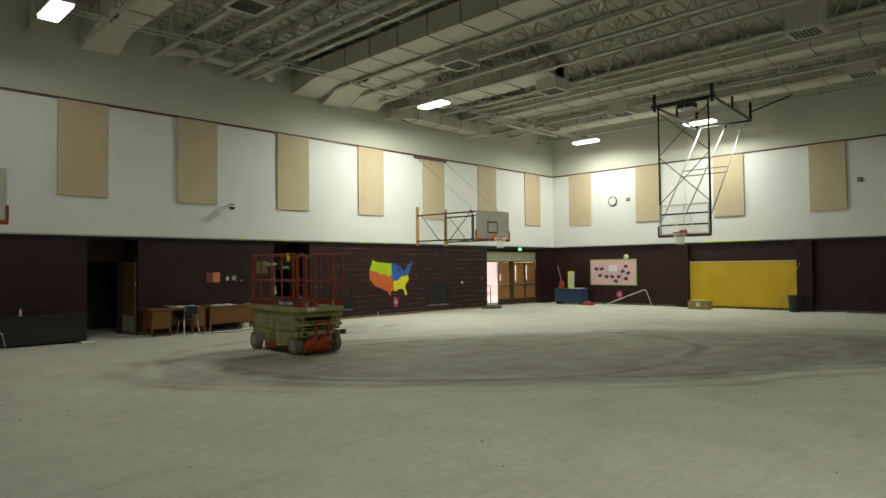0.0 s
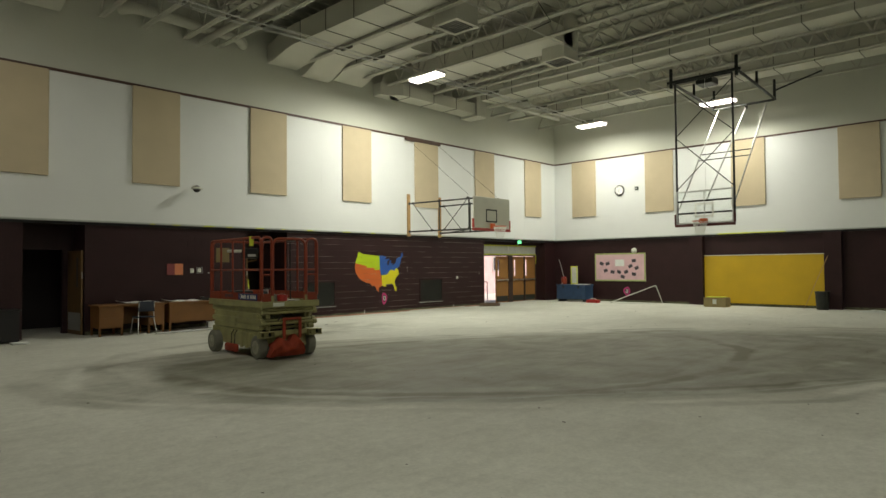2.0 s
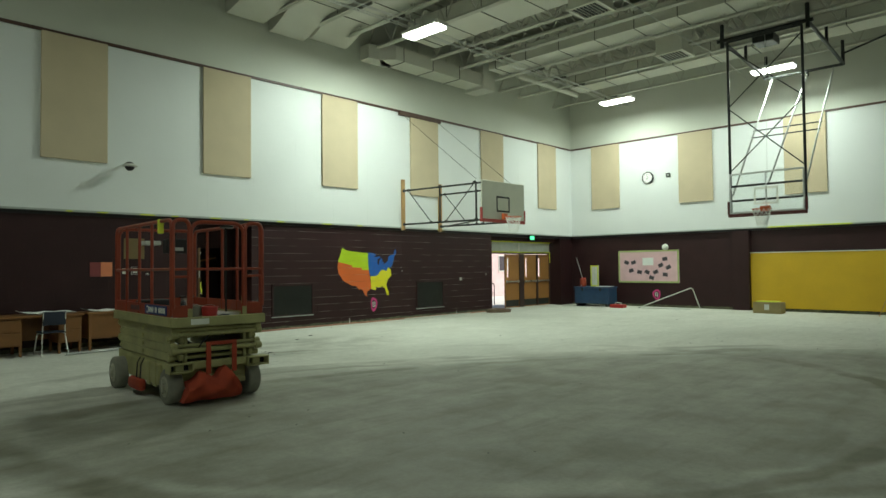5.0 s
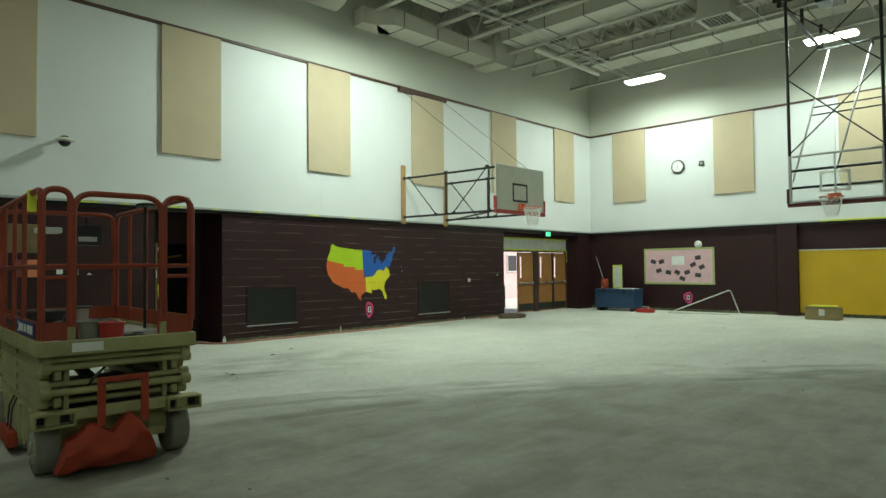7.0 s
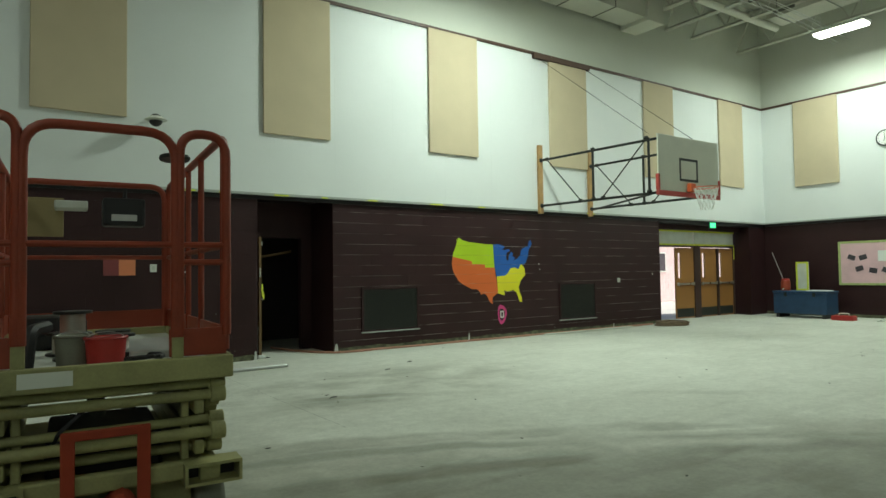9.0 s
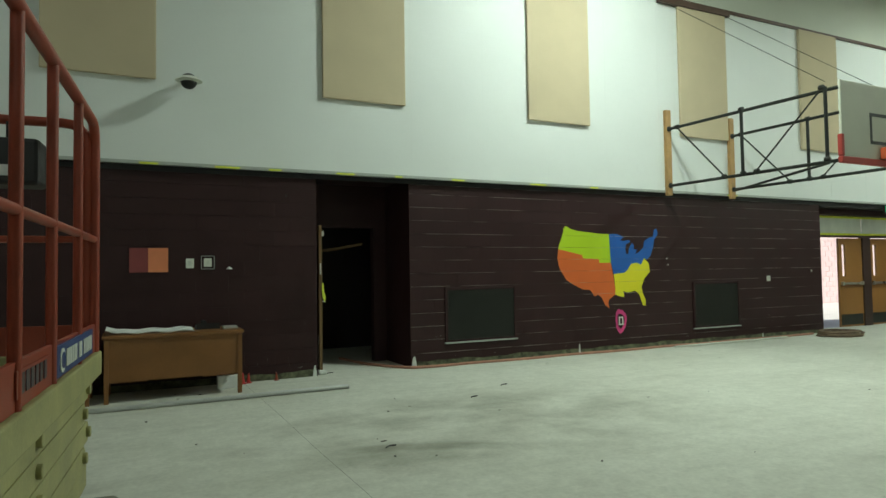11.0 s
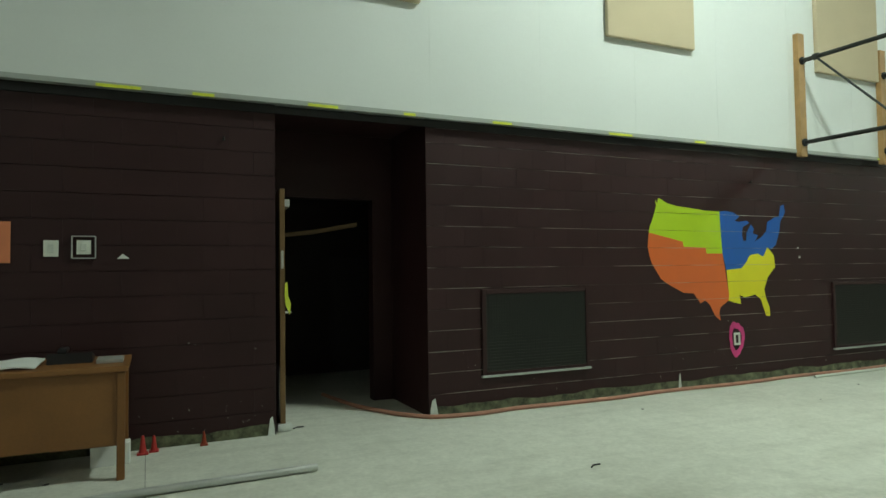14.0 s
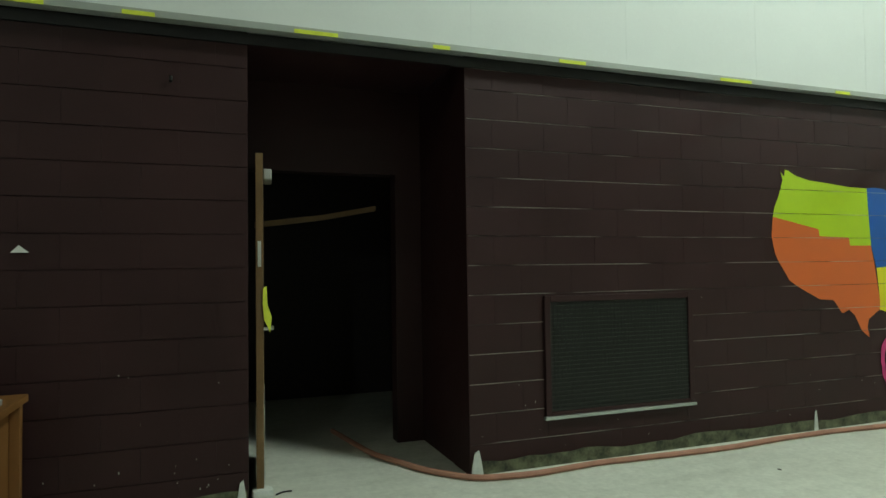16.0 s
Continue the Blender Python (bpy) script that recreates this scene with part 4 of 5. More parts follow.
def hanging_goal():
    t = thing("hanging_basketball_goal", (18.85, 5.4, 0), "ceiling-hung basketball goal, glass backboard on black pipe mast", "basketball goal")
    for y in (-0.93, 0.93):
        part("mast_pipe", sweep(B(), [(0.08, y, 3.0), (0.08, y, 7.75)], 0.035, 12), M_PIPE, t, smooth=True)
        part("hanger", sweep(B(), [(0.08, y * 1.15, 7.65), (0.08, y * 1.15, 8.3)], 0.055, 10), M_PIPE, t, smooth=True)
        part("back_hanger", sweep(B(), [(3.9, y * 1.15, 7.55), (3.9, y * 1.15, 8.3)], 0.05, 10), M_PIPE, t, smooth=True)
        part("side_beam", sweep(B(), [(0.08, y * 1.15, 7.85), (3.95, y * 1.15, 7.6)], 0.05, 10), M_PIPE, t, smooth=True)
        part("mid_hanger", sweep(B(), [(2.0, y * 1.15, 7.72), (2.0, y * 1.15, 8.3)], 0.045, 10), M_PIPE, t, smooth=True)
        part("back_brace", sweep(B(), [(0.1, y * 0.95, 3.5), (3.75, y * 0.92, 7.5)], 0.023, 10), M_CONDUIT, t, "grey steel brace pipe", smooth=True)
        part("tie_rod", sweep(B(), [(0.08, y, 7.6), (0.08, -y, 5.95)], 0.016, 8), M_PIPE, t)
        part("tie_rod", sweep(B(), [(0.08, y, 5.9), (0.08, -y, 4.15)], 0.016, 8), M_PIPE, t)
    for z, x in ((7.78, 0.08), (3.75, 0.1), (3.35, 0.1)):
        part("cross_pipe", sweep(B(), [(x, -0.95, z), (x, 0.95, z)], 0.03, 10), M_PIPE, t, smooth=True)
    part("cross_pipe", sweep(B(), [(0.08, -1.2, 7.85), (0.08, 1.2, 7.85)], 0.05, 10), M_PIPE, t, smooth=True)
    part("cross_pipe", sweep(B(), [(3.75, -1.1, 7.54), (3.75, 1.1, 7.54)], 0.045, 10), M_PIPE, t, smooth=True)
    for f in (0.46, 0.52):
        part("brace_tie", sweep(B(), [(0.1 + 3.65 * f, -0.9, 3.5 + 4.0 * f), (0.1 + 3.65 * f, 0.9, 3.5 + 4.0 * f)], 0.018, 8), M_PIPE, t)
    part("strut", sweep(B(), [(0.15, 0.0, 3.72), (3.8, -0.15, 7.5)], 0.023, 10), M_CONDUIT, t, "grey telescopic strut", smooth=True)
    part("winch", box(B(), (0.6, -0.1, 7.75), (1.2, 0.45, 7.98), 0.03), M_PIPE, t, "dark winch motor")
    part("pulley", disc(B(), (3.75, -0.15, 7.46), (0, 1, 0), 0.09, 0.06, 16, 0.01), M_PIPE, t)
    part("hoist_cable", sweep(B(), [(0.2, 0.02, 3.9), (0.3, 0.02, 7.8)], 0.005, 5), M_CONDUIT, t)
    part("diagonal_stay", sweep(B(), [(3.9, -1.07, 7.9), (3.9, -2.6, 8.3)], 0.03, 8), M_PIPE, t)
    # glass board in an aluminium frame
    pane = part("glass_board", box(B(), (-0.01, -0.89, 3.03), (0.003, 0.89, 4.05)), M_GLASS, t, "clear glass backboard")
    pane.visible_shadow = False
    bm = B()
    for a, c in (((-0.93, 2.99), (-0.885, 4.09)), ((0.885, 2.99), (0.93, 4.09)), ((-0.884, 2.99), (0.884, 3.035)), ((-0.884, 4.045), (0.884, 4.09))):
        box(bm, (-0.03, a[0], a[1]), (0.02, c[0], c[1]), 0.006)
    box(bm, (0.004, -0.02, 3.036), (0.02, 0.02, 4.044))
    part("board_frame", bm, M_CONDUIT, t, "grey aluminium frame")
    bm = B()
    for a, c in (((-0.305, 3.2), (-0.255, 3.66)), ((0.255, 3.2), (0.305, 3.66)), ((-0.254, 3.61), (0.254, 3.66)), ((-0.254, 3.2), (0.254, 3.25))):
        box(bm, (-0.0145, a[0], a[1]), (-0.011, c[0], c[1]))
    part("target_square", bm, M_PLASTIC, t, "white painted square")
    pad = B()
    box(pad, (-0.05, -0.97, 2.90), (0.04, 0.97, 2.985), 0.015)
    for s in (-1, 1):
        box(pad, (-0.05, s * 0.935, 2.987), (0.04, s * 0.985, 3.33), 0.012)
    part("edge_pad", pad, M_DARKPAD, t, "dark red padding")
    part("rim_bracket", box(B(), (-0.15, -0.12, 3.0), (-0.012, 0.12, 3.15), 0.012), M_RIM, t)
    ring(t, -0.38, 0, 3.05)
    net(t, -0.38, 0, 3.04)


hanging_goal()


# ---- north wall: doors, grilles, map, small fittings ----
def alcove_door(x, turn, group="alcove doors"):
    t = thing("alcove_door", (x, YD + 0.98, 0.01), "open brown wooden door standing in its alcove", "door", group, turn)
    lf = part("leaf", box(B(), (0.0, -0.91, 0.0), (0.045, 0.0, 2.13), 0.003), M_OLDDOOR, t)
    part("lock_edge_plate", box(B(), (0.012, -0.913, 1.42), (0.033, -0.9095, 1.58)), M_CONDUIT, t)
    part("kick_plate", box(B(), (0.045, -0.86, 0.1), (0.049, -0.05, 0.55)), M_CONDUIT, t, "pale metal kick plate")
    part("kick_plate", box(B(), (-0.004, -0.86, 0.1), (0.0, -0.05, 0.55)), M_CONDUIT, t, "pale metal kick plate")
    part("vision_strip", box(B(), (-0.003, -0.72, 1.2), (0.0, -0.6, 1.95)), M_PHOTO, t, "narrow dark window")
    part("door_closer", box(B(), (0.047, -0.8, 1.98), (0.1, -0.55, 2.05), 0.008), M_CONDUIT, t)
    part("door_handle", sweep(B(), [(0.045, -0.84, 1.03), (0.1, -0.84, 1.03), (0.1, -0.72, 1.03)], 0.01, 8), M_CHROME, t)
    return t


alcove_door(7.90, -4.5)
alcove_door(3.22, 3)
single("tape_strip", prism(B(), [(7.925, 1.30), (7.945, 1.31), (7.95, 1.19), (7.975, 1.12), (7.965, 1.02), (7.95, 1.06), (7.93, 1.1), (7.92, 1.2)], lambda u, v, w: (u - 0.052, YD + 0.06 + w, v), 0.015), M_TAPE, "crumpled yellow tape stuck on the door", "tape")
single("loose_board", prism(B(), [(7.9, 1.80), (8.45, 1.87), (8.9, 1.955), (8.9, 1.91), (8.45, 1.825), (7.9, 1.755)], lambda u, v, w: (u, YD + 1.3 + w, v), 0.03), M_OLDDOOR, "thin brown board propped across the dark doorway", "board")
single("door_stop_stone", box(B(), (7.80, YD + 0.04, 0), (7.93, YD + 0.14, 0.07), 0.025), M_PLASTER, "grey lump of rubble at the foot of the door", "rubble", smooth=True)


def wall_grille(x, z, w, h, group="wall air grilles"):
    t = thing("wall_grille", (x, YD, z), "dark mesh return-air grille with a pale sill", "air grille", group)
    bm = B()
    for a, c in (((0, 0), (0.045, h)), ((w - 0.045, 0), (w, h)), ((0.046, h - 0.045), (w - 0.046, h)), ((0.046, 0), (w - 0.046, 0.03))):
        box(bm, (a[0], -0.025, a[1]), (c[0], 0.01, c[1]), 0.004)
    part("frame", bm, M_BLOCK, t)
    part("backing", box(B(), (0.04, -0.008, 0.03), (w - 0.04, 0.004, h - 0.04)), M_BLACK, t)
    bm = B()
    n = int((h - 0.08) / 0.03)
    for k in range(n):
        z0 = 0.036 + k * (h - 0.085) / n
        box(bm, (0.046, -0.018, z0), (w - 0.046, -0.012, z0 + 0.009))
    m = int((w - 0.1) / 0.03)
    for k in range(m):
        x0 = 0.05 + k * (w - 0.1) / m
        box(bm, (x0, -0.0118, 0.032), (x0 + 0.006, -0.009, h - 0.046))
    part("wire_mesh", bm, M_GRILLE, t)
    part("sill", box(B(), (-0.01, -0.035, -0.025), (w + 0.01, 0.0, -0.002), 0.003), M_FLASH, t, "pale metal sill")


wall_grille(9.79, 0.35, 1.3, 0.85)
wall_grille(15.08, 0.30, 1.27, 0.88)

# painted map: four regions of flat colour, flush paint on the blocks
MAP = thing("wall_map", (11.94, YD - 0.0022, 0), "painted map of the country in four bright colours", "wall mural")
NW = [(0.14, 2.11), (0.12, 2.18), (0.16, 2.14), (0.17, 2.2), (0.21, 2.19), (0.29, 2.15), (0.45, 2.115), (0.65, 2.10), (0.9, 2.075), (1.13, 2.07), (1.14, 1.85), (1.16, 1.56), (0.9, 1.56), (0.89, 1.63), (0.54, 1.64), (0.53, 1.7), (0.3, 1.745), (0.02, 1.8), (0.04, 1.88), (0.08, 1.95)]
SW = [(0.02, 1.8), (0.3, 1.745), (0.53, 1.7), (0.54, 1.64), (0.89, 1.63), (0.9, 1.56), (1.16, 1.56), (1.2, 1.35), (1.25, 1.06), (1.24, 0.99), (1.17, 0.95), (1.1, 0.91), (1.08, 0.84), (1.1, 0.75), (1.01, 0.81), (0.97, 0.88), (0.93, 0.95), (0.86, 1.0), (0.78, 0.97), (0.68, 1.09), (0.52, 1.1), (0.28, 1.21), (0.18, 1.27), (0.14, 1.33), (0.06, 1.44), (0.03, 1.5), (0.0, 1.64)]
NE = [(1.13, 2.07), (1.23, 2.08), (1.34, 2.07), (1.47, 2.02), (1.38, 1.965), (1.45, 1.95), (1.59, 1.97), (1.63, 1.94), (1.52, 1.89), (1.5, 1.8), (1.52, 1.72), (1.57, 1.72), (1.58, 1.82), (1.66, 1.92), (1.71, 1.87), (1.69, 1.81), (1.78, 1.79), (1.72, 1.71), (1.83, 1.76), (1.93, 1.84), (1.95, 1.96), (2.08, 2.02), (2.17, 2.04), (2.2, 2.17), (2.26, 2.19), (2.29, 2.09), (2.19, 1.97), (2.17, 1.85), (2.1, 1.68), (2.01, 1.61), (1.94, 1.64), (1.86, 1.52), (1.76, 1.56), (1.63, 1.54), (1.54, 1.43), (1.47, 1.38), (1.22, 1.36), (1.16, 1.56)]
SE = [(1.22, 1.36), (1.47, 1.38), (1.54, 1.43), (1.63, 1.54), (1.76, 1.56), (1.86, 1.52), (1.94, 1.64), (2.05, 1.54), (2.07, 1.39), (1.93, 1.26), (1.86, 1.11), (1.89, 0.99), (1.95, 0.88), (1.95, 0.77), (1.88, 0.78), (1.83, 0.9), (1.8, 0.98), (1.7, 1.05), (1.6, 1.03), (1.52, 1.02), (1.43, 1.05), (1.45, 0.94), (1.34, 0.96), (1.24, 0.99), (1.25, 1.06)]
for name, outline, mat in (("north_west", NW, M_LIME), ("south_west", SW, M_MAPORANGE), ("north_east", NE, M_MAPBLUE), ("south_east", SE, M_MAPYELLOW)):
    part("map_region", prism(B(), outline, lambda u, v, w: (u, -w, v), 0.001), mat, MAP)

for k in range(4, 11):
    part("mortar_line", box(B(), (0.02, -0.0028, k * 0.2032 - 0.0016), (2.25, -0.0018, k * 0.2032 + 0.0016)), M_JOINT, MAP)


def spray_mark(place, ru, rv, outlet, label):
    """A ring of sprayed paint round a small outlet box; place(u, v, w) sets it on the wall."""
    t = thing("spray_mark", (0, 0, 0), label, "spray mark", "pink spray marks")
    bm = B()
    n = 28
    rows = []
    for k in range(n):
        a = 2 * math.pi * k / n
        c, s = math.cos(a), math.sin(a)
        j = 1 + 0.08 * math.sin(3 * a + 1) + random.uniform(-0.05, 0.05)
        rows.append([bm.verts.new(place(c * ru * f * j, s * rv * f * j, 0.0)) for f in (0.62, 1.0)])
    for k in range(n):
        a, c = rows[k], rows[(k + 1) % n]
        bm.faces.new((a[0], a[1], c[1], c[0]))
    part("paint_ring", bm, M_PINK, t)
    bm = B()
    for a, c in (((-0.05, -0.075), (-0.028, 0.075)), ((0.028, -0.075), (0.05, 0.075)), ((-0.0275, 0.05), (0.0275, 0.075)), ((-0.0275, -0.075), (0.0275, -0.05))):
        p, q = place(a[0], a[1], 0.001), place(c[0], c[1], 0.012)
        box(bm, p, q)
    part("outlet_box", bm, outlet, t, "pale metal outlet box")


spray_mark(lambda u, v, w: (13.29 + u, YD - 0.007 - w, 0.52 + v), 0.13, 0.21, M_PLASTIC, "pink sprayed ring round an outlet on the wall")
spray_mark(lambda u, v, w: (XD + 0.062 - w, 11.1 + u, 0.48 + v), 0.16, 0.2, M_PLASTIC, "pink sprayed ring round an outlet on the wall")


def plate(x, z, w, h, mat, name, label, mesh_edge=False):
    t = thing(name, (x, YD, z), label, "wall plate", "wall plates")
    part("plate", box(B(), (-w / 2, -0.012, -h / 2), (w / 2, -0.005, h / 2), 0.002), mat, t)
    bm = B()
    box(bm, (-w * 0.2, -0.018, -h * 0.25), (w * 0.2, -0.0125, h * 0.25), 0.002)
    part("switch", bm, M_PALE, t)
    if mesh_edge:
        bm = B()
        for s in (-1, 1):
            box(bm, (s * (w / 2 + 0.03) - 0.004, -0.03, -h / 2 - 0.03), (s * (w / 2 + 0.03) + 0.004, -0.004, h / 2 + 0.03))
            box(bm, (-w / 2 - 0.0255, -0.03, s * (h / 2 + 0.03) - 0.004), (w / 2 + 0.0255, -0.004, s * (h / 2 + 0.03) + 0.004))
        part("wire_guard", bm, M_CONDUIT, t)


plate(6.10, 1.60, 0.10, 0.125, M_PLASTIC, "switch_plate", "white light switch plate on the dark wall")
plate(6.32, 1.61, 0.10, 0.11, M_PLASTIC, "thermostat", "white thermostat in a wire guard on the wall", True)
plate(17.23, 1.21, 0.11, 0.11, M_PLASTIC, "switch_plate", "white switch plate on the maroon wall")
plate(18.6, 1.35, 0.09, 0.09, M_FRAME, "switch_plate", "dark switch plate beside the exit doors")
single("plaster_chip", prism(B(), [(6.55, 1.52), (6.64, 1.52), (6.59, 1.56)], lambda u, v, w: (u, YD - 0.004 - w, v), 0.004), M_PAPER, "small torn paper corner on the wall", "paper scrap")
for x, z in ((14.42, 1.62), (14.45, 1.5)):
    single("plaster_chip", box(B(), (x, YD - 0.012, z), (x + 0.03, YD - 0.004, z + 0.025), 0.004), M_PAPER, "tiny white chip on the maroon wall", "paper scrap", "wall chips")
sample = thing("paint_sample", (5.39, YD, 1.49), "paint colour sample board, maroon and salmon", "paint sample")
part("maroon_half", box(B(), (0, -0.014, 0), (0.215, -0.006, 0.31)), M_MAROON, sample)
part("salmon_half", box(B(), (0.216, -0.014, 0), (0.45, -0.006, 0.31)), M_SALMON, sample)

# wall camera dome
dome = thing("wall_camera", (6.06, Y1, 3.89), "white dome camera on a short wall arm", "security camera")
part("wall_arm", sweep(B(), bend([(0, 0, 0.06), (0, -0.2, 0.1), (0, -0.3, 0.04)], 0, 0.06), 0.03, 10), M_PLASTIC, dome, smooth=True)
part("cap", disc(B(), (0, -0.3, 0.03), (0, 0, 1), 0.17, 0.06, 24, 0.012, 0.08), M_PLASTIC, dome, smooth=True)
bm = B()
bmesh.ops.create_uvsphere(bm, u_segments=20, v_segments=12, radius=0.1, matrix=Matrix.Translation((0, -0.3, 0.0)))
part("lens_dome", bm, M_BLACK, dome, smooth=True)
part("collar_ring", disc(B(), (0, -0.3, -0.008), (0, 0, 1), 0.125, 0.012, 24), M_PLASTIC, dome, smooth=True)

bm = B()
for k in range(60):
    x, z, s = random.uniform(9.3, 18.5) if k % 3 else random.uniform(6.7, 7.7), abs(random.gauss(0, 0.35)) + 0.08, random.uniform(0.002, 0.005)
    if z < 2.6:
        box(bm, (x, YD - 0.0042, z), (x + s, YD - 0.0022, z + s * random.uniform(0.8, 2.5)))
tagged(mesh_object("paint_chips", bm, M_PLASTER), "tiny pale paint chips on the maroon wall", "paint chips", "", "stuff")

# strips of tape along the flashing
for k, x in enumerate((4.9, 5.5, 6.4, 7.1, 8.05, 8.95, 9.9, 11.35, 12.6, 16.0)):
    w = 0.12 + 0.05 * ((k * 7) % 5)
    single("tape_strip", box(B(), (x, Y1 - 0.017, BAND - 0.012), (x + w, Y1 - 0.0125, BAND + 0.014), 0.0015), M_TAPE, "short strip of yellow masking tape on the flashing", "tape", "tape strips")
single("tape_strip", box(B(), (X1 - 0.017, 4.5, BAND - 0.01), (X1 - 0.0125, 7.0, BAND + 0.03)), M_TAPE, "long strip of yellow masking tape on the flashing", "tape")
for x, h, w in ((9.26, 0.17, 0.09), (12.36, 0.17, 0.045), (17.0, 0.11, 0.04), (7.74, 0.16, 0.06)):
    out = [(x - w / 2, 0), (x + w / 2, 0), (x + w * 0.35, h * 0.5), (x + w * 0.15, h), (x - w * 0.2, h * 0.9), (x - w * 0.4, h * 0.4)]
    single("plaster_patch", prism(B(), out, lambda u, v, q: (u, YD - 0.008 - q, v), 0.006), M_PLASTER, "white raw plaster patch at the foot of the wall", "plaster patch", "plaster patches")
for x, z in ((7.35, 2.53), (13.6, 2.45)):
    single("wall_hook", sweep(B(), [(x, YD, z), (x, YD - 0.03, z), (x, YD - 0.03, z + 0.02)], 0.01, 6), M_PIPE, "small dark metal hook in the wall", "hook", "wall hooks")

# ---- exit doors ----
DY = 15.38
ex = thing("exit_doors", (19.45, DY, 0), "two pairs of oak exit doors, one leaf open to daylight", "door")
fr = B()
for x, w in ((0.0, 0.06), (1.86, 0.3), (3.94, 0.06)):
    box(fr, (x, 0, 0), (x + w, 0.12, 2.12))
box(fr, (0, 0, 2.12), (4.0, 0.12, 2.2))
part("door_frame", fr, M_FRAME, ex)
part("transom_sheet", box(B(), (0.02, 0.02, 2.2), (1.84, 0.04, 2.6)), M_PALE, ex, "plastic sheet over the transom")
part("transom_sheet", box(B(), (1.88, 0.02, 2.2), (3.98, 0.04, 2.6)), M_PALE, ex, "plastic sheet over the transom")
tp = B()
for a, c in (((0, 2.17), (4.0, 2.215)), ((0, 2.57), (4.0, 2.62)), ((0, 2.216), (0.04, 2.569)), ((3.96, 1.75), (4.0, 2.169))):
    box(tp, (a[0], -0.006, a[1]), (c[0], 0.0, c[1]))
part("tape_edge", tp, M_TAPE, ex, "yellow masking tape")


def leaf(x, w, hinge_right, angle):
    e = Matrix.Translation((x, 0.03, 0)) @ Matrix.Rotation(radians(angle), 4, "Z")
    def put(name, bm, mat, label="", up=None):
        bmesh.ops.transform(bm, matrix=e, verts=bm.verts)
        return part(name, bm, mat, up or ex, label)
    bm = B()
    for a, c in (((0, 0.01), (0.12, 2.1)), ((0.26, 0.01), (w, 2.1)), ((0.1201, 0.01), (0.2599, 1.2)), ((0.1201, 1.95), (0.2599, 2.1))):
        box(bm, (a[0], 0, a[1]), (c[0], 0.045, c[1]))
    lf = put("leaf", bm, M_DOORWOOD)
    pane = put("vision_pane", box(B(), (0.12, 0.018, 1.2), (0.26, 0.024, 1.95)), M_GLASS, "", lf)
    pane.visible_shadow = False
    put("push_bar", box(B(), (0.04, -0.06, 1.0), (w - 0.04, -0.02, 1.05), 0.01), M_CHROME, "chrome push bar", lf)
    for k in (0.05, w - 0.1):
        put("bar_end", box(B(), (k, -0.065, 0.98), (k + 0.06, 0.0, 1.07), 0.01), M_CHROME, "", lf)
    put("kick_plate", box(B(), (0.03, -0.004, 0.05), (w - 0.03, -0.0005, 0.3)), M_GRILLE, "dark kick plate", lf)


part("astragal", box(B(), (3.02, -0.03, 0.01), (3.10, 0.028, 2.1), 0.004), M_FRAME, ex)
leaf(0.96, 0.89, True, 0)
leaf(2.17, 0.88, False, 0)
leaf(3.06, 0.88, True, 0)
leaf(0.06, 0.88, False, 96)
rt = B()
box(rt, (EXIT_X[0] - 0.2, YD + 0.3, 0), (EXIT_X[0] - 0.002, DY + 0.12, BAND))
box(rt, (EXIT_X[0], DY, 0), (19.448, DY + 0.12, 2.62))
box(rt, (EXIT_X[1] + 0.002, YD + 0.3, 0), (XD + 0.3, DY + 0.12, BAND))
box(rt, (EXIT_X[0], YD + 0.3, 2.62), (EXIT_X[1], DY + 0.3, BAND))
setting("wall_exit_recess", rt, M_BLOCK, "dark maroon returns of the door recess")
ext = B()
box(ext, (21, 22.0, 0), (35, 22.2, 4.2))
ew = setting("wall_outside", ext, M_DAYLIT, "sunlit pink brick wall outside the exit")
bk = bpy.data.meshes.new("brick")
bb_ = box(B(), (0, -0.012, 0), (0.385, 0, 0.185), 0.006)
bb_.to_mesh(bk)
bb_.free()
bk.materials.append(M_DAYLIT)
for j in range(15):
    for i in range(13):
        o = new("brick", bk)
        o.parent = ew
        o.location = (26.2 + i * 0.4 + 0.2 * (j % 2), 22.0, 0.05 + j * 0.2)
win = thing("outside_window", (28.2, 21.98, 1.35), "white-framed window in the wall outside", "window")
part("window_frame", box(B(), (0, -0.03, 0), (0.8, 0, 0.9), 0.01), M_PLASTIC, win)
part("pane", box(B(), (0.06, -0.036, 0.06), (0.74, -0.031, 0.84)), M_PHOTO, win)
sun = bpy.data.lights.new("sun", "SUN")
sun.energy, sun.angle, sun.color = 5.0, radians(0.5), (1.0, 0.96, 0.9)
new("sun", sun).matrix_basis = look((0, 0, 0), (-0.6, 0.45, -0.9))
rail = thing("outside_handrail", (21.15, 17.2, 0), "dark metal handrail outside the exit", "handrail")
part("rail", sweep(B(), bend([(0, 0, 0), (0, 0, 0.9), (0.9, 0.1, 0.9), (0.9, 0.1, 0)], 0, 0.08), 0.022, 8), M_PIPE, rail, smooth=True)
part("mid_rail", sweep(B(), [(0, 0, 0.5), (0.9, 0.1, 0.5)], 0.015, 8), M_PIPE, rail)
sign = thing("exit_sign", (21.15, Y1 + 0.02, 2.655), "small green lit exit sign under the white wall", "exit sign")
part("sign_box", box(B(), (0, -0.07, 0), (0.3, -0.01, 0.17), 0.008), M_GRILLE, sign)
part("sign_face", box(B(), (0.015, -0.076, 0.015), (0.285, -0.0705, 0.155)), M_EXIT, sign, "glowing green face")
tx = bpy.data.curves.new("sign_letters", "FONT")
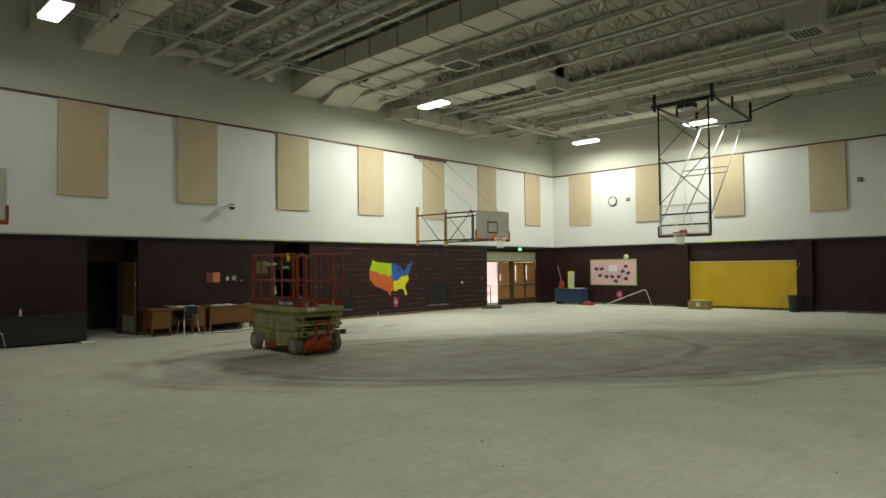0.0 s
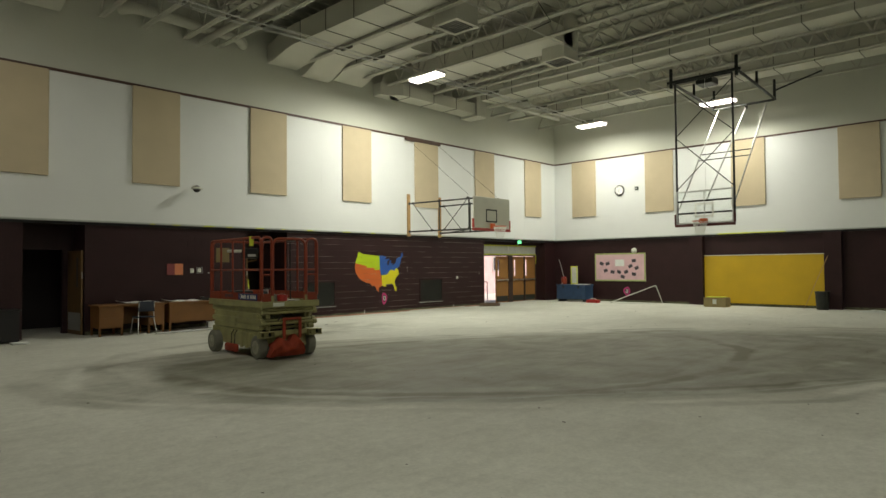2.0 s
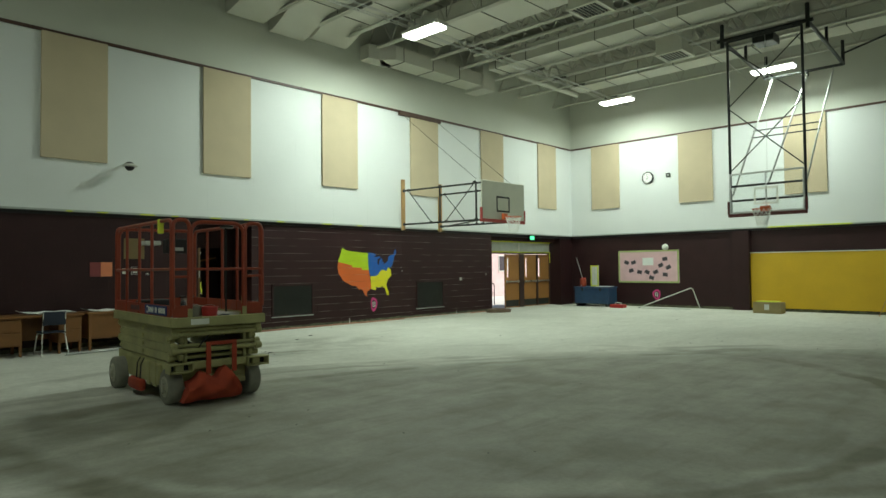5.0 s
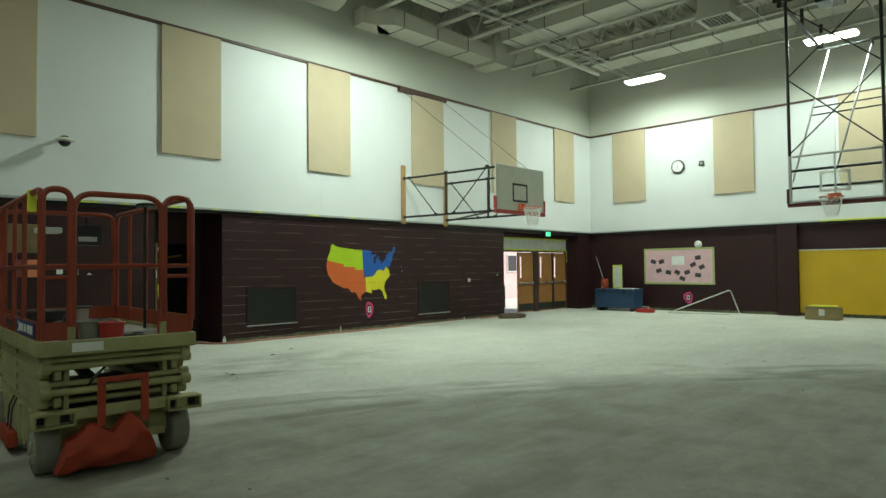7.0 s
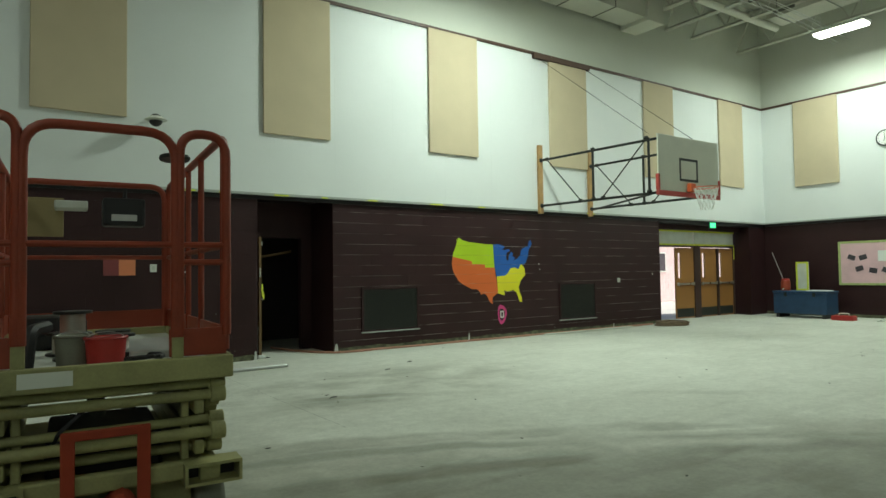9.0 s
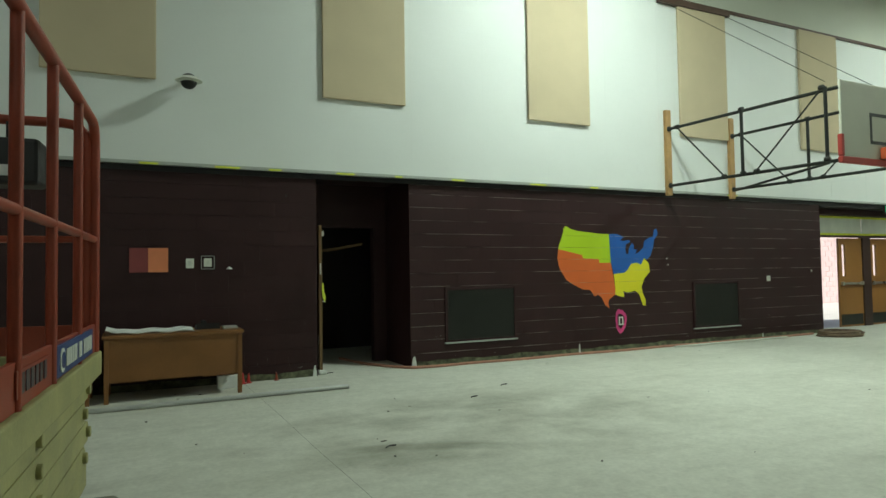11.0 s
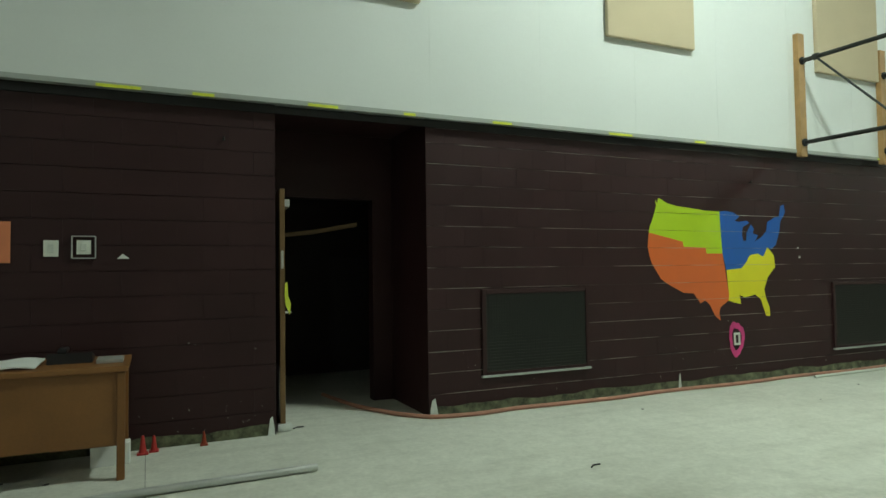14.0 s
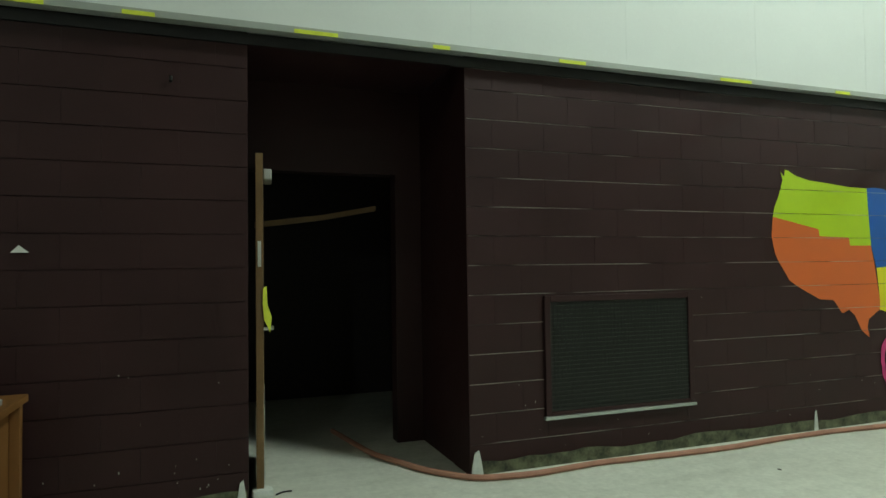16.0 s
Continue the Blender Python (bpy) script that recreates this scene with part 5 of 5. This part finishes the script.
tx.body, tx.size, tx.align_x, tx.extrude = "EXIT", 0.12, "CENTER", 0.001
to = new("sign_letters", tx)
to.matrix_basis = pose(0.15, -0.079, 0.043, 90, 0, 0)
bpy.context.view_layer.update()
tm = bpy.data.meshes.new_from_object(to.evaluated_get(bpy.context.evaluated_depsgraph_get()))
bpy.data.objects.remove(to)
tm.transform(pose(0.15, -0.079, 0.043, 90, 0, 0))
tm.materials.clear()
tm.materials.append(M_PLASTIC)
tl = new("sign_letters", tm)
tl.parent = sign

# ---- east wall ----
for y in (7.9, 2.95):
    setting("wall_pilaster", box(B(), (XD - 0.12, y - 0.28, 0), (XD + 0.1, y + 0.28, BAND - 0.08), 0.004), M_BLOCK, "dark maroon pilaster")
setting("wall_yellow_panel", box(B(), (XD + 0.03, 3.24, 0.1), (XD + 0.08, 7.61, 2.0), 0.006), M_YELLOW, "golden yellow painted wall panel")
setting("trim_yellow_cap", box(B(), (XD + 0.01, 3.24, 2.0), (XD + 0.09, 7.61, 2.03)), M_PALE, "pale strip on the yellow panel", "trim")
brd = thing("bulletin_board", (XD + 0.07, 10.18, 0.93), "pink paper bulletin board with photos and lime border", "bulletin board")
part("backing", box(B(), (-0.03, 0.0, 0), (0.07, 2.5, 1.27), 0.004), M_PINKPAPER, brd)
bm = B()
for a, c in (((0, 0), (0.06, 1.27)), ((2.44, 0), (2.5, 1.27)), ((0.061, 0), (2.439, 0.06)), ((0.061, 1.21), (2.439, 1.27))):
    box(bm, (-0.04, a[0], a[1]), (-0.031, c[0], c[1]))
part("border", bm, M_GREEN, brd, "lime green patterned border")
part("title_sheet", box(B(), (-0.036, 1.02, 0.68), (-0.0305, 1.47, 0.98)), M_PAPER, brd)
for y, z in ((2.15, 0.8), (1.85, 0.8), (1.95, 0.48), (1.6, 0.42), (1.28, 0.42), (0.93, 0.42), (0.72, 0.68), (0.55, 0.92), (0.42, 0.6), (0.55, 0.32), (1.1, 0.2)):
    b_ = box(B(), (0, -0.1, -0.07), (0.005, 0.1, 0.07))
    bmesh.ops.transform(b_, matrix=Matrix.Translation((-0.037, y, z)) @ Matrix.Rotation(random.uniform(-0.5, 0.5), 4, "X"), verts=b_.verts)
    part("photo", b_, M_PHOTO, brd)
bell = thing("alarm_bell", (XD + 0.07, 10.72, 2.3), "round white alarm bell above the bulletin board", "bell")
bm = B()
bmesh.ops.create_uvsphere(bm, u_segments=18, v_segments=10, radius=0.13, matrix=Matrix.Diagonal((0.6, 1, 1, 1)))
part("gong", bm, M_PLASTIC, bell, smooth=True)
part("base_box", box(B(), (-0.02, -0.06, -0.06), (0.07, 0.06, 0.06)), M_PLASTIC, bell)
clk = thing("wall_clock", (X1, 11.3, 5.03), "round white wall clock with a black rim", "clock")
part("case", disc(B(), (-0.03, 0, 0), (1, 0, 0), 0.23, 0.06, 36, 0.01), M_BLACK, clk, smooth=True)
part("dial", disc(B(), (-0.062, 0, 0), (1, 0, 0), 0.195, 0.006, 36), M_CLOCK, clk)
for k in range(12):
    a = k * math.pi / 6
    part("hour_mark", disc(B(), (-0.066, 0.165 * math.sin(a), 0.165 * math.cos(a)), (1, 0, 0), 0.012, 0.003, 8), M_BLACK, clk)
part("hour_pointer", sweep(B(), [(-0.068, 0, 0), (-0.068, 0.03, -0.09)], 0.008, 5), M_BLACK, clk)
part("minute_pointer", sweep(B(), [(-0.068, 0, 0), (-0.068, 0.02, 0.15)], 0.006, 5), M_BLACK, clk)
for y, z, w in ((10.48, 5.05, 0.16), (1.0, 5.02, 0.16)):
    sp = thing("wall_speaker", (X1, y, z), "small square wall device on the white wall", "wall device", "small wall devices")
    part("case", box(B(), (-0.05, -w / 2, -w / 2), (0, w / 2, w / 2), 0.012), M_GRILLE, sp)
    part("front", disc(B(), (-0.053, 0, 0), (1, 0, 0), w * 0.3, 0.008, 16), M_FLASH, sp)

# corner: blue gang box, plastic tub, sample frame, jerry can
job = thing("job_box", (23.15, 12.5, 0), "dark blue steel job box on short legs", "job box")
part("body", box(B(), (0, 0, 0.12), (0.7, 1.5, 0.72), 0.015), M_BLUE, job)
part("lid", box(B(), (-0.02, -0.02, 0.722), (0.72, 1.52, 0.78), 0.012), M_BLUE, job)
for y in (0.05, 1.35):
    part("leg", box(B(), (0.03, y, 0), (0.65, y + 0.1, 0.12), 0.006), M_BLACK, job)
for y in (0.3, 1.1):
    part("hasp", box(B(), (-0.03, y, 0.62), (-0.001, y + 0.08, 0.74), 0.004), M_GRILLE, job)
single("paper_stack", box(B(), (23.25, 12.55, 0.781), (23.7, 13.1, 0.80), 0.003), M_PAPER, "loose white papers on the job box", "paper")
can = thing("water_jug", (23.4, 13.75, 0.78), "orange plastic drinks cooler on the job box", "jug")
part("tank", disc(B(), (0, 0, 0.15), (0, 0, 1), 0.13, 0.30, 20, 0.02), M_ORANGE, can, smooth=True)
part("lid", disc(B(), (0, 0, 0.33), (0, 0, 1), 0.11, 0.05, 20, 0.01), M_RED, can, smooth=True)
part("tap", sweep(B(), [(-0.13, 0, 0.06), (-0.17, 0, 0.06), (-0.17, 0, 0.03)], 0.012, 6), M_PLASTIC, can)
pn = thing("framed_panel", (23.75, 13.25, 0.78), "pale framed panel with yellow tape edges", "panel")
part("sheet", box(B(), (0, 0.0, 0), (0.03, 0.36, 0.85)), M_PALE, pn)
bm = B()
for a, c in (((0, 0), (0.05, 0.85)), ((0.31, 0), (0.36, 0.85)), ((0.0505, 0.8), (0.3095, 0.85)), ((0.0505, 0), (0.3095, 0.05))):
    box(bm, (-0.006, a[0], a[1]), (-0.001, c[0], c[1]))
part("tape_edge", bm, M_TAPE, pn, "yellow tape")
single("leaning_rod", sweep(B(), [(23.6, 13.8, 0.8), (24.3, 14.6, 1.95)], 0.012, 6), M_CONDUIT, "thin grey rod leaning into the corner", "rod")
tb = thing("red_toolbox", (22.9, 11.75, 0), "low red toolbox on the floor", "toolbox")
part("case", box(B(), (0, 0, 0), (0.3, 0.55, 0.13), 0.015), M_RED, tb)
part("carry_handle", sweep(B(), bend([(0.15, 0.15, 0.13), (0.15, 0.15, 0.19), (0.15, 0.4, 0.19), (0.15, 0.4, 0.13)], 0, 0.03), 0.012, 8), M_PLASTIC, tb)
single("bent_conduit", sweep(B(), bend([(23.0, 11.2, 0.02), (24.0, 9.55, 0.78), (24.2, 9.35, 0.02)], 0, 0.1), 0.018, 8), M_PALE, "white conduit bent and propped on the floor", "conduit", smooth=True)
for k in range(4):
    single("loose_conduit", sweep(B(), [(23.2 + 0.12 * k, 11.3 - 0.1 * k, 0.016), (23.5 + 0.1 * k, 9.4 + 0.15 * k, 0.016)], 0.015, 8), M_PALE, "white conduit length lying on the floor", "conduit", "loose conduits")
cb = thing("cardboard_box", (23.05, 6.3, 0), "open tan cardboard box by the yellow panel", "box")
part("body", box(B(), (0, 0, 0), (0.5, 0.85, 0.36), 0.008), M_CARD, cb)
part("flap", box(B(), (-0.1, 0.02, 0.362), (0.02, 0.83, 0.37)), M_CARD, cb)
part("paper_label", box(B(), (-0.005, 0.35, 0.12), (-0.001, 0.5, 0.3)), M_PAPER, cb)
part("yellow_strap", box(B(), (0.03, 0.1, 0.371), (0.45, 0.75, 0.40), 0.01), M_TAPE, cb)
bn = thing("trash_bin", (23.75, 3.2, 0), "dark round trash bin against the wall", "bin")
part("barrel", disc(B(), (0, 0, 0.32), (0, 0, 1), 0.19, 0.64, 24, 0.01, 0.23), M_GRILLE, bn, smooth=True)
part("lip", sweep(B(), [(0.23 * math.cos(a), 0.23 * math.sin(a), 0.64) for a in (k * math.pi / 12 for k in range(24))], 0.015, 6, True), M_GRILLE, bn, smooth=True)
single("leaning_pole", sweep(B(), [(23.55, 3.75, 0.0), (24.28, 3.05, 2.1)], 0.012, 6), M_PINE, "thin wooden pole leaning on the wall", "pole")
single("debris_heap", disc(B(), (23.6, 1.6, 0.035), (0, 0, 1), 0.5, 0.07, 14, 0.0, 0.1), M_PLASTER, "low heap of grey rubble by the wall", "rubble", smooth=True)


# ---- desks and things along the north wall ----
def desk(x, w, label):
    t = thing("desk", (x, 14.12, 0), label, "desk", "office desks")
    part("desktop", box(B(), (-0.02, -0.03, 0.73), (w + 0.02, 0.68, 0.77), 0.006), M_WOOD, t)
    part("modesty_panel", box(B(), (0.05, 0.0, 0.24), (w - 0.05, 0.03, 0.728)), M_WOOD, t, "oak veneer front panel")
    for k in (0.0, w - 0.05):
        for y in (-0.015, 0.6):
            part("leg", box(B(), (k, y, 0), (k + 0.05, y + 0.05, 0.729), 0.004), M_WOOD, t)
    for k in (0.05, w - 0.45):
        p = part("drawer_pedestal", box(B(), (k, 0.05, 0.22), (k + 0.4, 0.62, 0.728), 0.004), M_WOOD, t)
        for j in range(2):
            d = part("drawer", box(B(), (k + 0.01, 0.62, 0.24 + j * 0.24), (k + 0.39, 0.635, 0.46 + j * 0.24), 0.003), M_WOOD, p)
    return t


desk(5.14, 1.5, "oak veneer office desk with white drawing sheets")


def kneehole_desk(x, w, label):
    """A desk whose drawers face the room, with an open space for the knees."""
    t = thing("desk", (x, 14.08, 0), label, "desk", "office desks")
    part("desktop", box(B(), (-0.02, -0.03, 0.73), (w + 0.02, 0.72, 0.77), 0.006), M_WOOD, t)
    part("modesty_panel", box(B(), (0.05, 0.66, 0.24), (w - 0.05, 0.69, 0.728)), M_WOOD, t, "oak veneer back panel")
    for k, pw in ((0.0, 0.6), (w - 0.45, 0.45)):
        p = part("drawer_pedestal", box(B(), (k + 0.02, 0.015, 0.2), (k + pw - 0.02, 0.655, 0.728), 0.004), M_WOOD, t)
        for j in range(2):
            d = part("drawer", box(B(), (k + 0.04, 0.0, 0.22 + j * 0.25), (k + pw - 0.04, 0.014, 0.45 + j * 0.25), 0.003), M_WOOD, p)
        for q in (k + 0.02, k + pw - 0.065):
            for y in (0.02, 0.6):
                part("leg", box(B(), (q, y, 0), (q + 0.045, y + 0.045, 0.199), 0.004), M_WOOD, t)
    return t


kneehole_desk(3.40, 1.62, "oak veneer desk, its knee space behind a chair")


def drawing(x, y, w, d, z):
    bm = B()
    n = 16
    rows = []
    for i in range(n + 1):
        u = i / n
        h = z + 0.012 + 0.016 * math.sin(u * 9) ** 2 + (0.05 * max(0, 0.12 - u) / 0.12)
        rows.append([bm.verts.new((x + w * u, y + s * d, h + q)) for s, q in ((0, 0), (1, 0.01), (1, 0.0), (0, -0.01))])
    for a, b in zip(rows, rows[1:]):
        for j in range(4):
            bm.faces.new((a[j], a[(j + 1) % 4], b[(j + 1) % 4], b[j]))
    bm.faces.new(rows[0])
    bm.faces.new(rows[-1])
    single("drawing_sheet", bm, M_PAPER, "curling white drawing sheets spread on the desk", "paper", "drawing sheets", True)


drawing(5.15, 14.2, 0.95, 0.45, 0.77)
drawing(4.0, 14.25, 0.95, 0.45, 0.78)
tel = thing("desk_phone", (6.2, 14.4, 0.77), "black desk telephone on the desk", "telephone")
part("base", prism(B(), [(0, 0), (0.2, 0), (0.2, 0.03), (0, 0.075)], lambda u, v, w: (w - 0.06, u, v), 0.28), M_BLACK, tel)
part("handset", box(B(), (0.0, 0.02, 0.07), (0.06, 0.2, 0.105), 0.012), M_BLACK, tel)
single("paper_tray", box(B(), (6.45, 14.3, 0.77), (6.62, 14.5, 0.80), 0.005), M_CONDUIT, "small grey tray on the desk", "tray")
single("folded_sheet", box(B(), (6.4, 14.5, 0.0), (6.66, 14.62, 0.16), 0.005), M_PAPER, "white board standing on the floor under the desk", "board")


def chair(x, y, turn):
    t = thing("school_chair", (x, y, 0), "navy plastic school chair with chrome tube legs", "chair", "school chairs", turn)
    part("seat", box(B(), (-0.21, -0.2, 0.43), (0.21, 0.2, 0.455), 0.011), M_NAVY, t, smooth=True)
    part("backrest", box(B(), (-0.2, 0.19, 0.58), (0.2, 0.215, 0.84), 0.011), M_NAVY, t, smooth=True)
    for s in (-1, 1):
        part("front_leg", sweep(B(), bend([(s * 0.23, -0.23, 0), (s * 0.19, -0.17, 0.42), (s * 0.19, 0.2, 0.42)], 0, 0.05), 0.012, 8), M_CHROME, t, smooth=True)
        part("back_leg", sweep(B(), bend([(s * 0.23, 0.28, 0), (s * 0.19, 0.17, 0.43), (s * 0.19, 0.22, 0.82)], 0, 0.05), 0.012, 8), M_CHROME, t, smooth=True)
    return t


c1 = chair(4.45, 14.05, 180)
copy_thing(c1, pose(-0.45, 13.75, 0, 0, 0, 120))
dt = thing("dark_counter", (-0.9, 14.2, 0), "long black counter table in the shadow", "table")
part("tabletop", box(B(), (0, -0.05, 0.72), (2.72, 0.66, 0.76), 0.006), M_BLACK, dt)
part("front_panel", box(B(), (0.04, 0.0, 0.04), (2.68, 0.03, 0.719)), M_BLACK, dt)
for k in (0.04, 2.62):
    part("end_panel", box(B(), (k, 0.031, 0), (k + 0.04, 0.62, 0.719)), M_BLACK, dt)
bt = thing("plastic_bottle", (0.3, 14.35, 0.76), "small clear plastic bottle on the dark counter", "bottle")
part("body", disc(B(), (0, 0, 0.08), (0, 0, 1), 0.033, 0.16, 16, 0.008), M_PALE, bt, smooth=True)
part("cap", disc(B(), (0, 0, 0.18), (0, 0, 1), 0.014, 0.04, 12, 0.003), M_PLASTIC, bt, smooth=True)
single("rag_heap", box(B(), (1.55, 13.8, 0), (1.9, 14.05, 0.05), 0.024), M_PAPER, "crumpled pale rag on the floor", "rag", smooth=True)

# floor conduit, hose, cones, coil, debris
single("floor_conduit", sweep(B(), [(4.6, 13.62, 0.03), (7.86, 13.70, 0.03)], 0.026, 12), M_CONDUIT, "long grey conduit lying on the floor", "conduit", smooth=True)
pts = [(8.55, 16.4, 0.022), (8.7, 15.6, 0.022), (8.95, 15.05, 0.022), (9.2, 14.76, 0.022), (9.6, 14.70, 0.022)]
pts += [(9.6 + 0.55 * k, 14.72 + 0.03 * math.sin(k * 1.7), 0.022) for k in range(1, 17)]
single("air_hose", sweep(B(), bend(pts, 0, 0.12, 3), 0.021, 8), M_HOSE, "long dusty red hose lying along the wall", "hose", smooth=True)
for k in range(6):
    r = 0.46 - 0.045 * (k % 3)
    single("hose_coil", sweep(B(), [(18.6 + r * 1.15 * math.cos(a) + 0.03 * (k % 2), 14.3 + r * 0.75 * math.sin(a), 0.022 + 0.036 * (k // 2) + 0.008 * math.sin(2 * a + k)) for a in (i * math.pi / 16 for i in range(32))], 0.019, 8, True), M_ROPE, "loop of dusty brown hose coiled on the floor", "hose", "hose coils", True)
single("floor_pole", sweep(B(), [(14.3, 14.6, 0.02), (17.4, 14.62, 0.02)], 0.016, 8), M_PALE, "thin pale pole lying along the wall", "pole")


def cone(x, y, s, mat):
    t = thing("small_cone", (x, y, 0), "small orange-red plastic cone by the wall", "cone", "small cones")
    part("base", box(B(), (-0.05 * s, -0.05 * s, 0), (0.05 * s, 0.05 * s, 0.015), 0.004), mat, t)
    part("body", disc(B(), (0, 0, 0.015 + 0.08 * s), (0, 0, 1), 0.036 * s, 0.16 * s, 16, 0.0, 0.012 * s), mat, t, smooth=True)


cone(6.74, 14.74, 0.8, M_RED)
cone(6.82, 14.78, 0.7, M_RED)
cone(7.19, 14.80, 0.6, M_ORANGE)
bm = B()
for k in range(170):
    x, y, s = random.uniform(-2, 22), random.uniform(-3, 14.6), random.uniform(0.004, 0.014)
    v = bmesh.ops.create_icosphere(bm, subdivisions=1, radius=s, matrix=Matrix.Translation((x, y, s * 0.25)) @ Matrix.Rotation(random.uniform(0, 3), 4, "Z") @ Matrix.Diagonal((random.uniform(1, 2.6), 1, 0.4, 1)))
tagged(mesh_object("floor_debris", bm, M_DEBRIS), "scattered small dark crumbs on the concrete floor", "debris", "", "stuff")
for x, y in ((7.3, 10.9), (8.9, 12.4), (9.6, 12.9), (7.95, 15.0)):
    single("metal_scrap", sweep(B(), [(x, y, 0.006), (x + 0.04, y + 0.03, 0.008), (x + 0.1, y + 0.035, 0.006)], 0.006, 6), M_BLACK, "small curled dark scrap on the floor", "scrap", "floor scraps")
bm = B()
for p in ([(6.76, 14.85), (6.77, 13.4), (6.78, 12.5), (6.79, 11.2), (6.81, 9.5)],):
    q = [Vector((x + random.uniform(-0.006, 0.006), y, 0.0012)) for x, y in p]
    for a, b in zip(q, q[1:]):
        bm.faces.new([bm.verts.new(v) for v in (a + Vector((-0.002, 0, 0)), a + Vector((0.002, 0, 0)), b + Vector((0.002, 0, 0)), b + Vector((-0.002, 0, 0)))])
setting("trim_floor_crack", bm, M_SEAM, "thin crack in the concrete slab", "crack")


# ---- painted blocks of the north wall ----
def blocks(a, b, parent, limit_x):
    """Running-bond blocks between a and b; those past limit_x are joined into one."""
    cache = {}
    rest = B()
    H, LEN, G, V = 0.2032, 0.4064, 0.0031, 0.0002
    top = BAND - 0.08
    for j in range(14):
        z0, z1 = j * H, min((j + 1) * H, top)
        if z1 - z0 < 0.03:
            continue
        x = a - (LEN / 2 if j % 2 else 0)
        while x < b - 0.001:
            u0, u1 = max(x, a), min(x + LEN, b)
            x += LEN
            if u1 - u0 < 0.02:
                continue
            if u0 > limit_x:
                box(rest, (u0 + V, YD, z0 + G), (u1 - V, YD + 0.03, z1 - G))
                continue
            key = (round(u1 - u0, 3), round(z1 - z0, 3))
            if key not in cache:
                bm = box(B(), (V, 0, G), (key[0] - V, 0.03, key[1] - G), 0.0005)
                cache[key] = bpy.data.meshes.new("block")
                bm.to_mesh(cache[key])
                bm.free()
                cache[key].materials.append(M_BLOCK)
            o = new("block", cache[key])
            o.parent = parent
            o.location = (u0, YD + random.uniform(-0.0003, 0.0003), z0)
    if rest.verts:
        ob = part("block_field", rest, M_BLOCK, parent)
        ob["kind"] = "stuff"
    else:
        rest.free()


blocks(ALCOVES[1][1], EXIT_X[0], wall_n, 14.3)
blocks(ALCOVES[0][1], ALCOVES[1][0], wall_n, 3.3 + 4.4)
blocks(X0, ALCOVES[0][0], wall_n, X0 - 1)
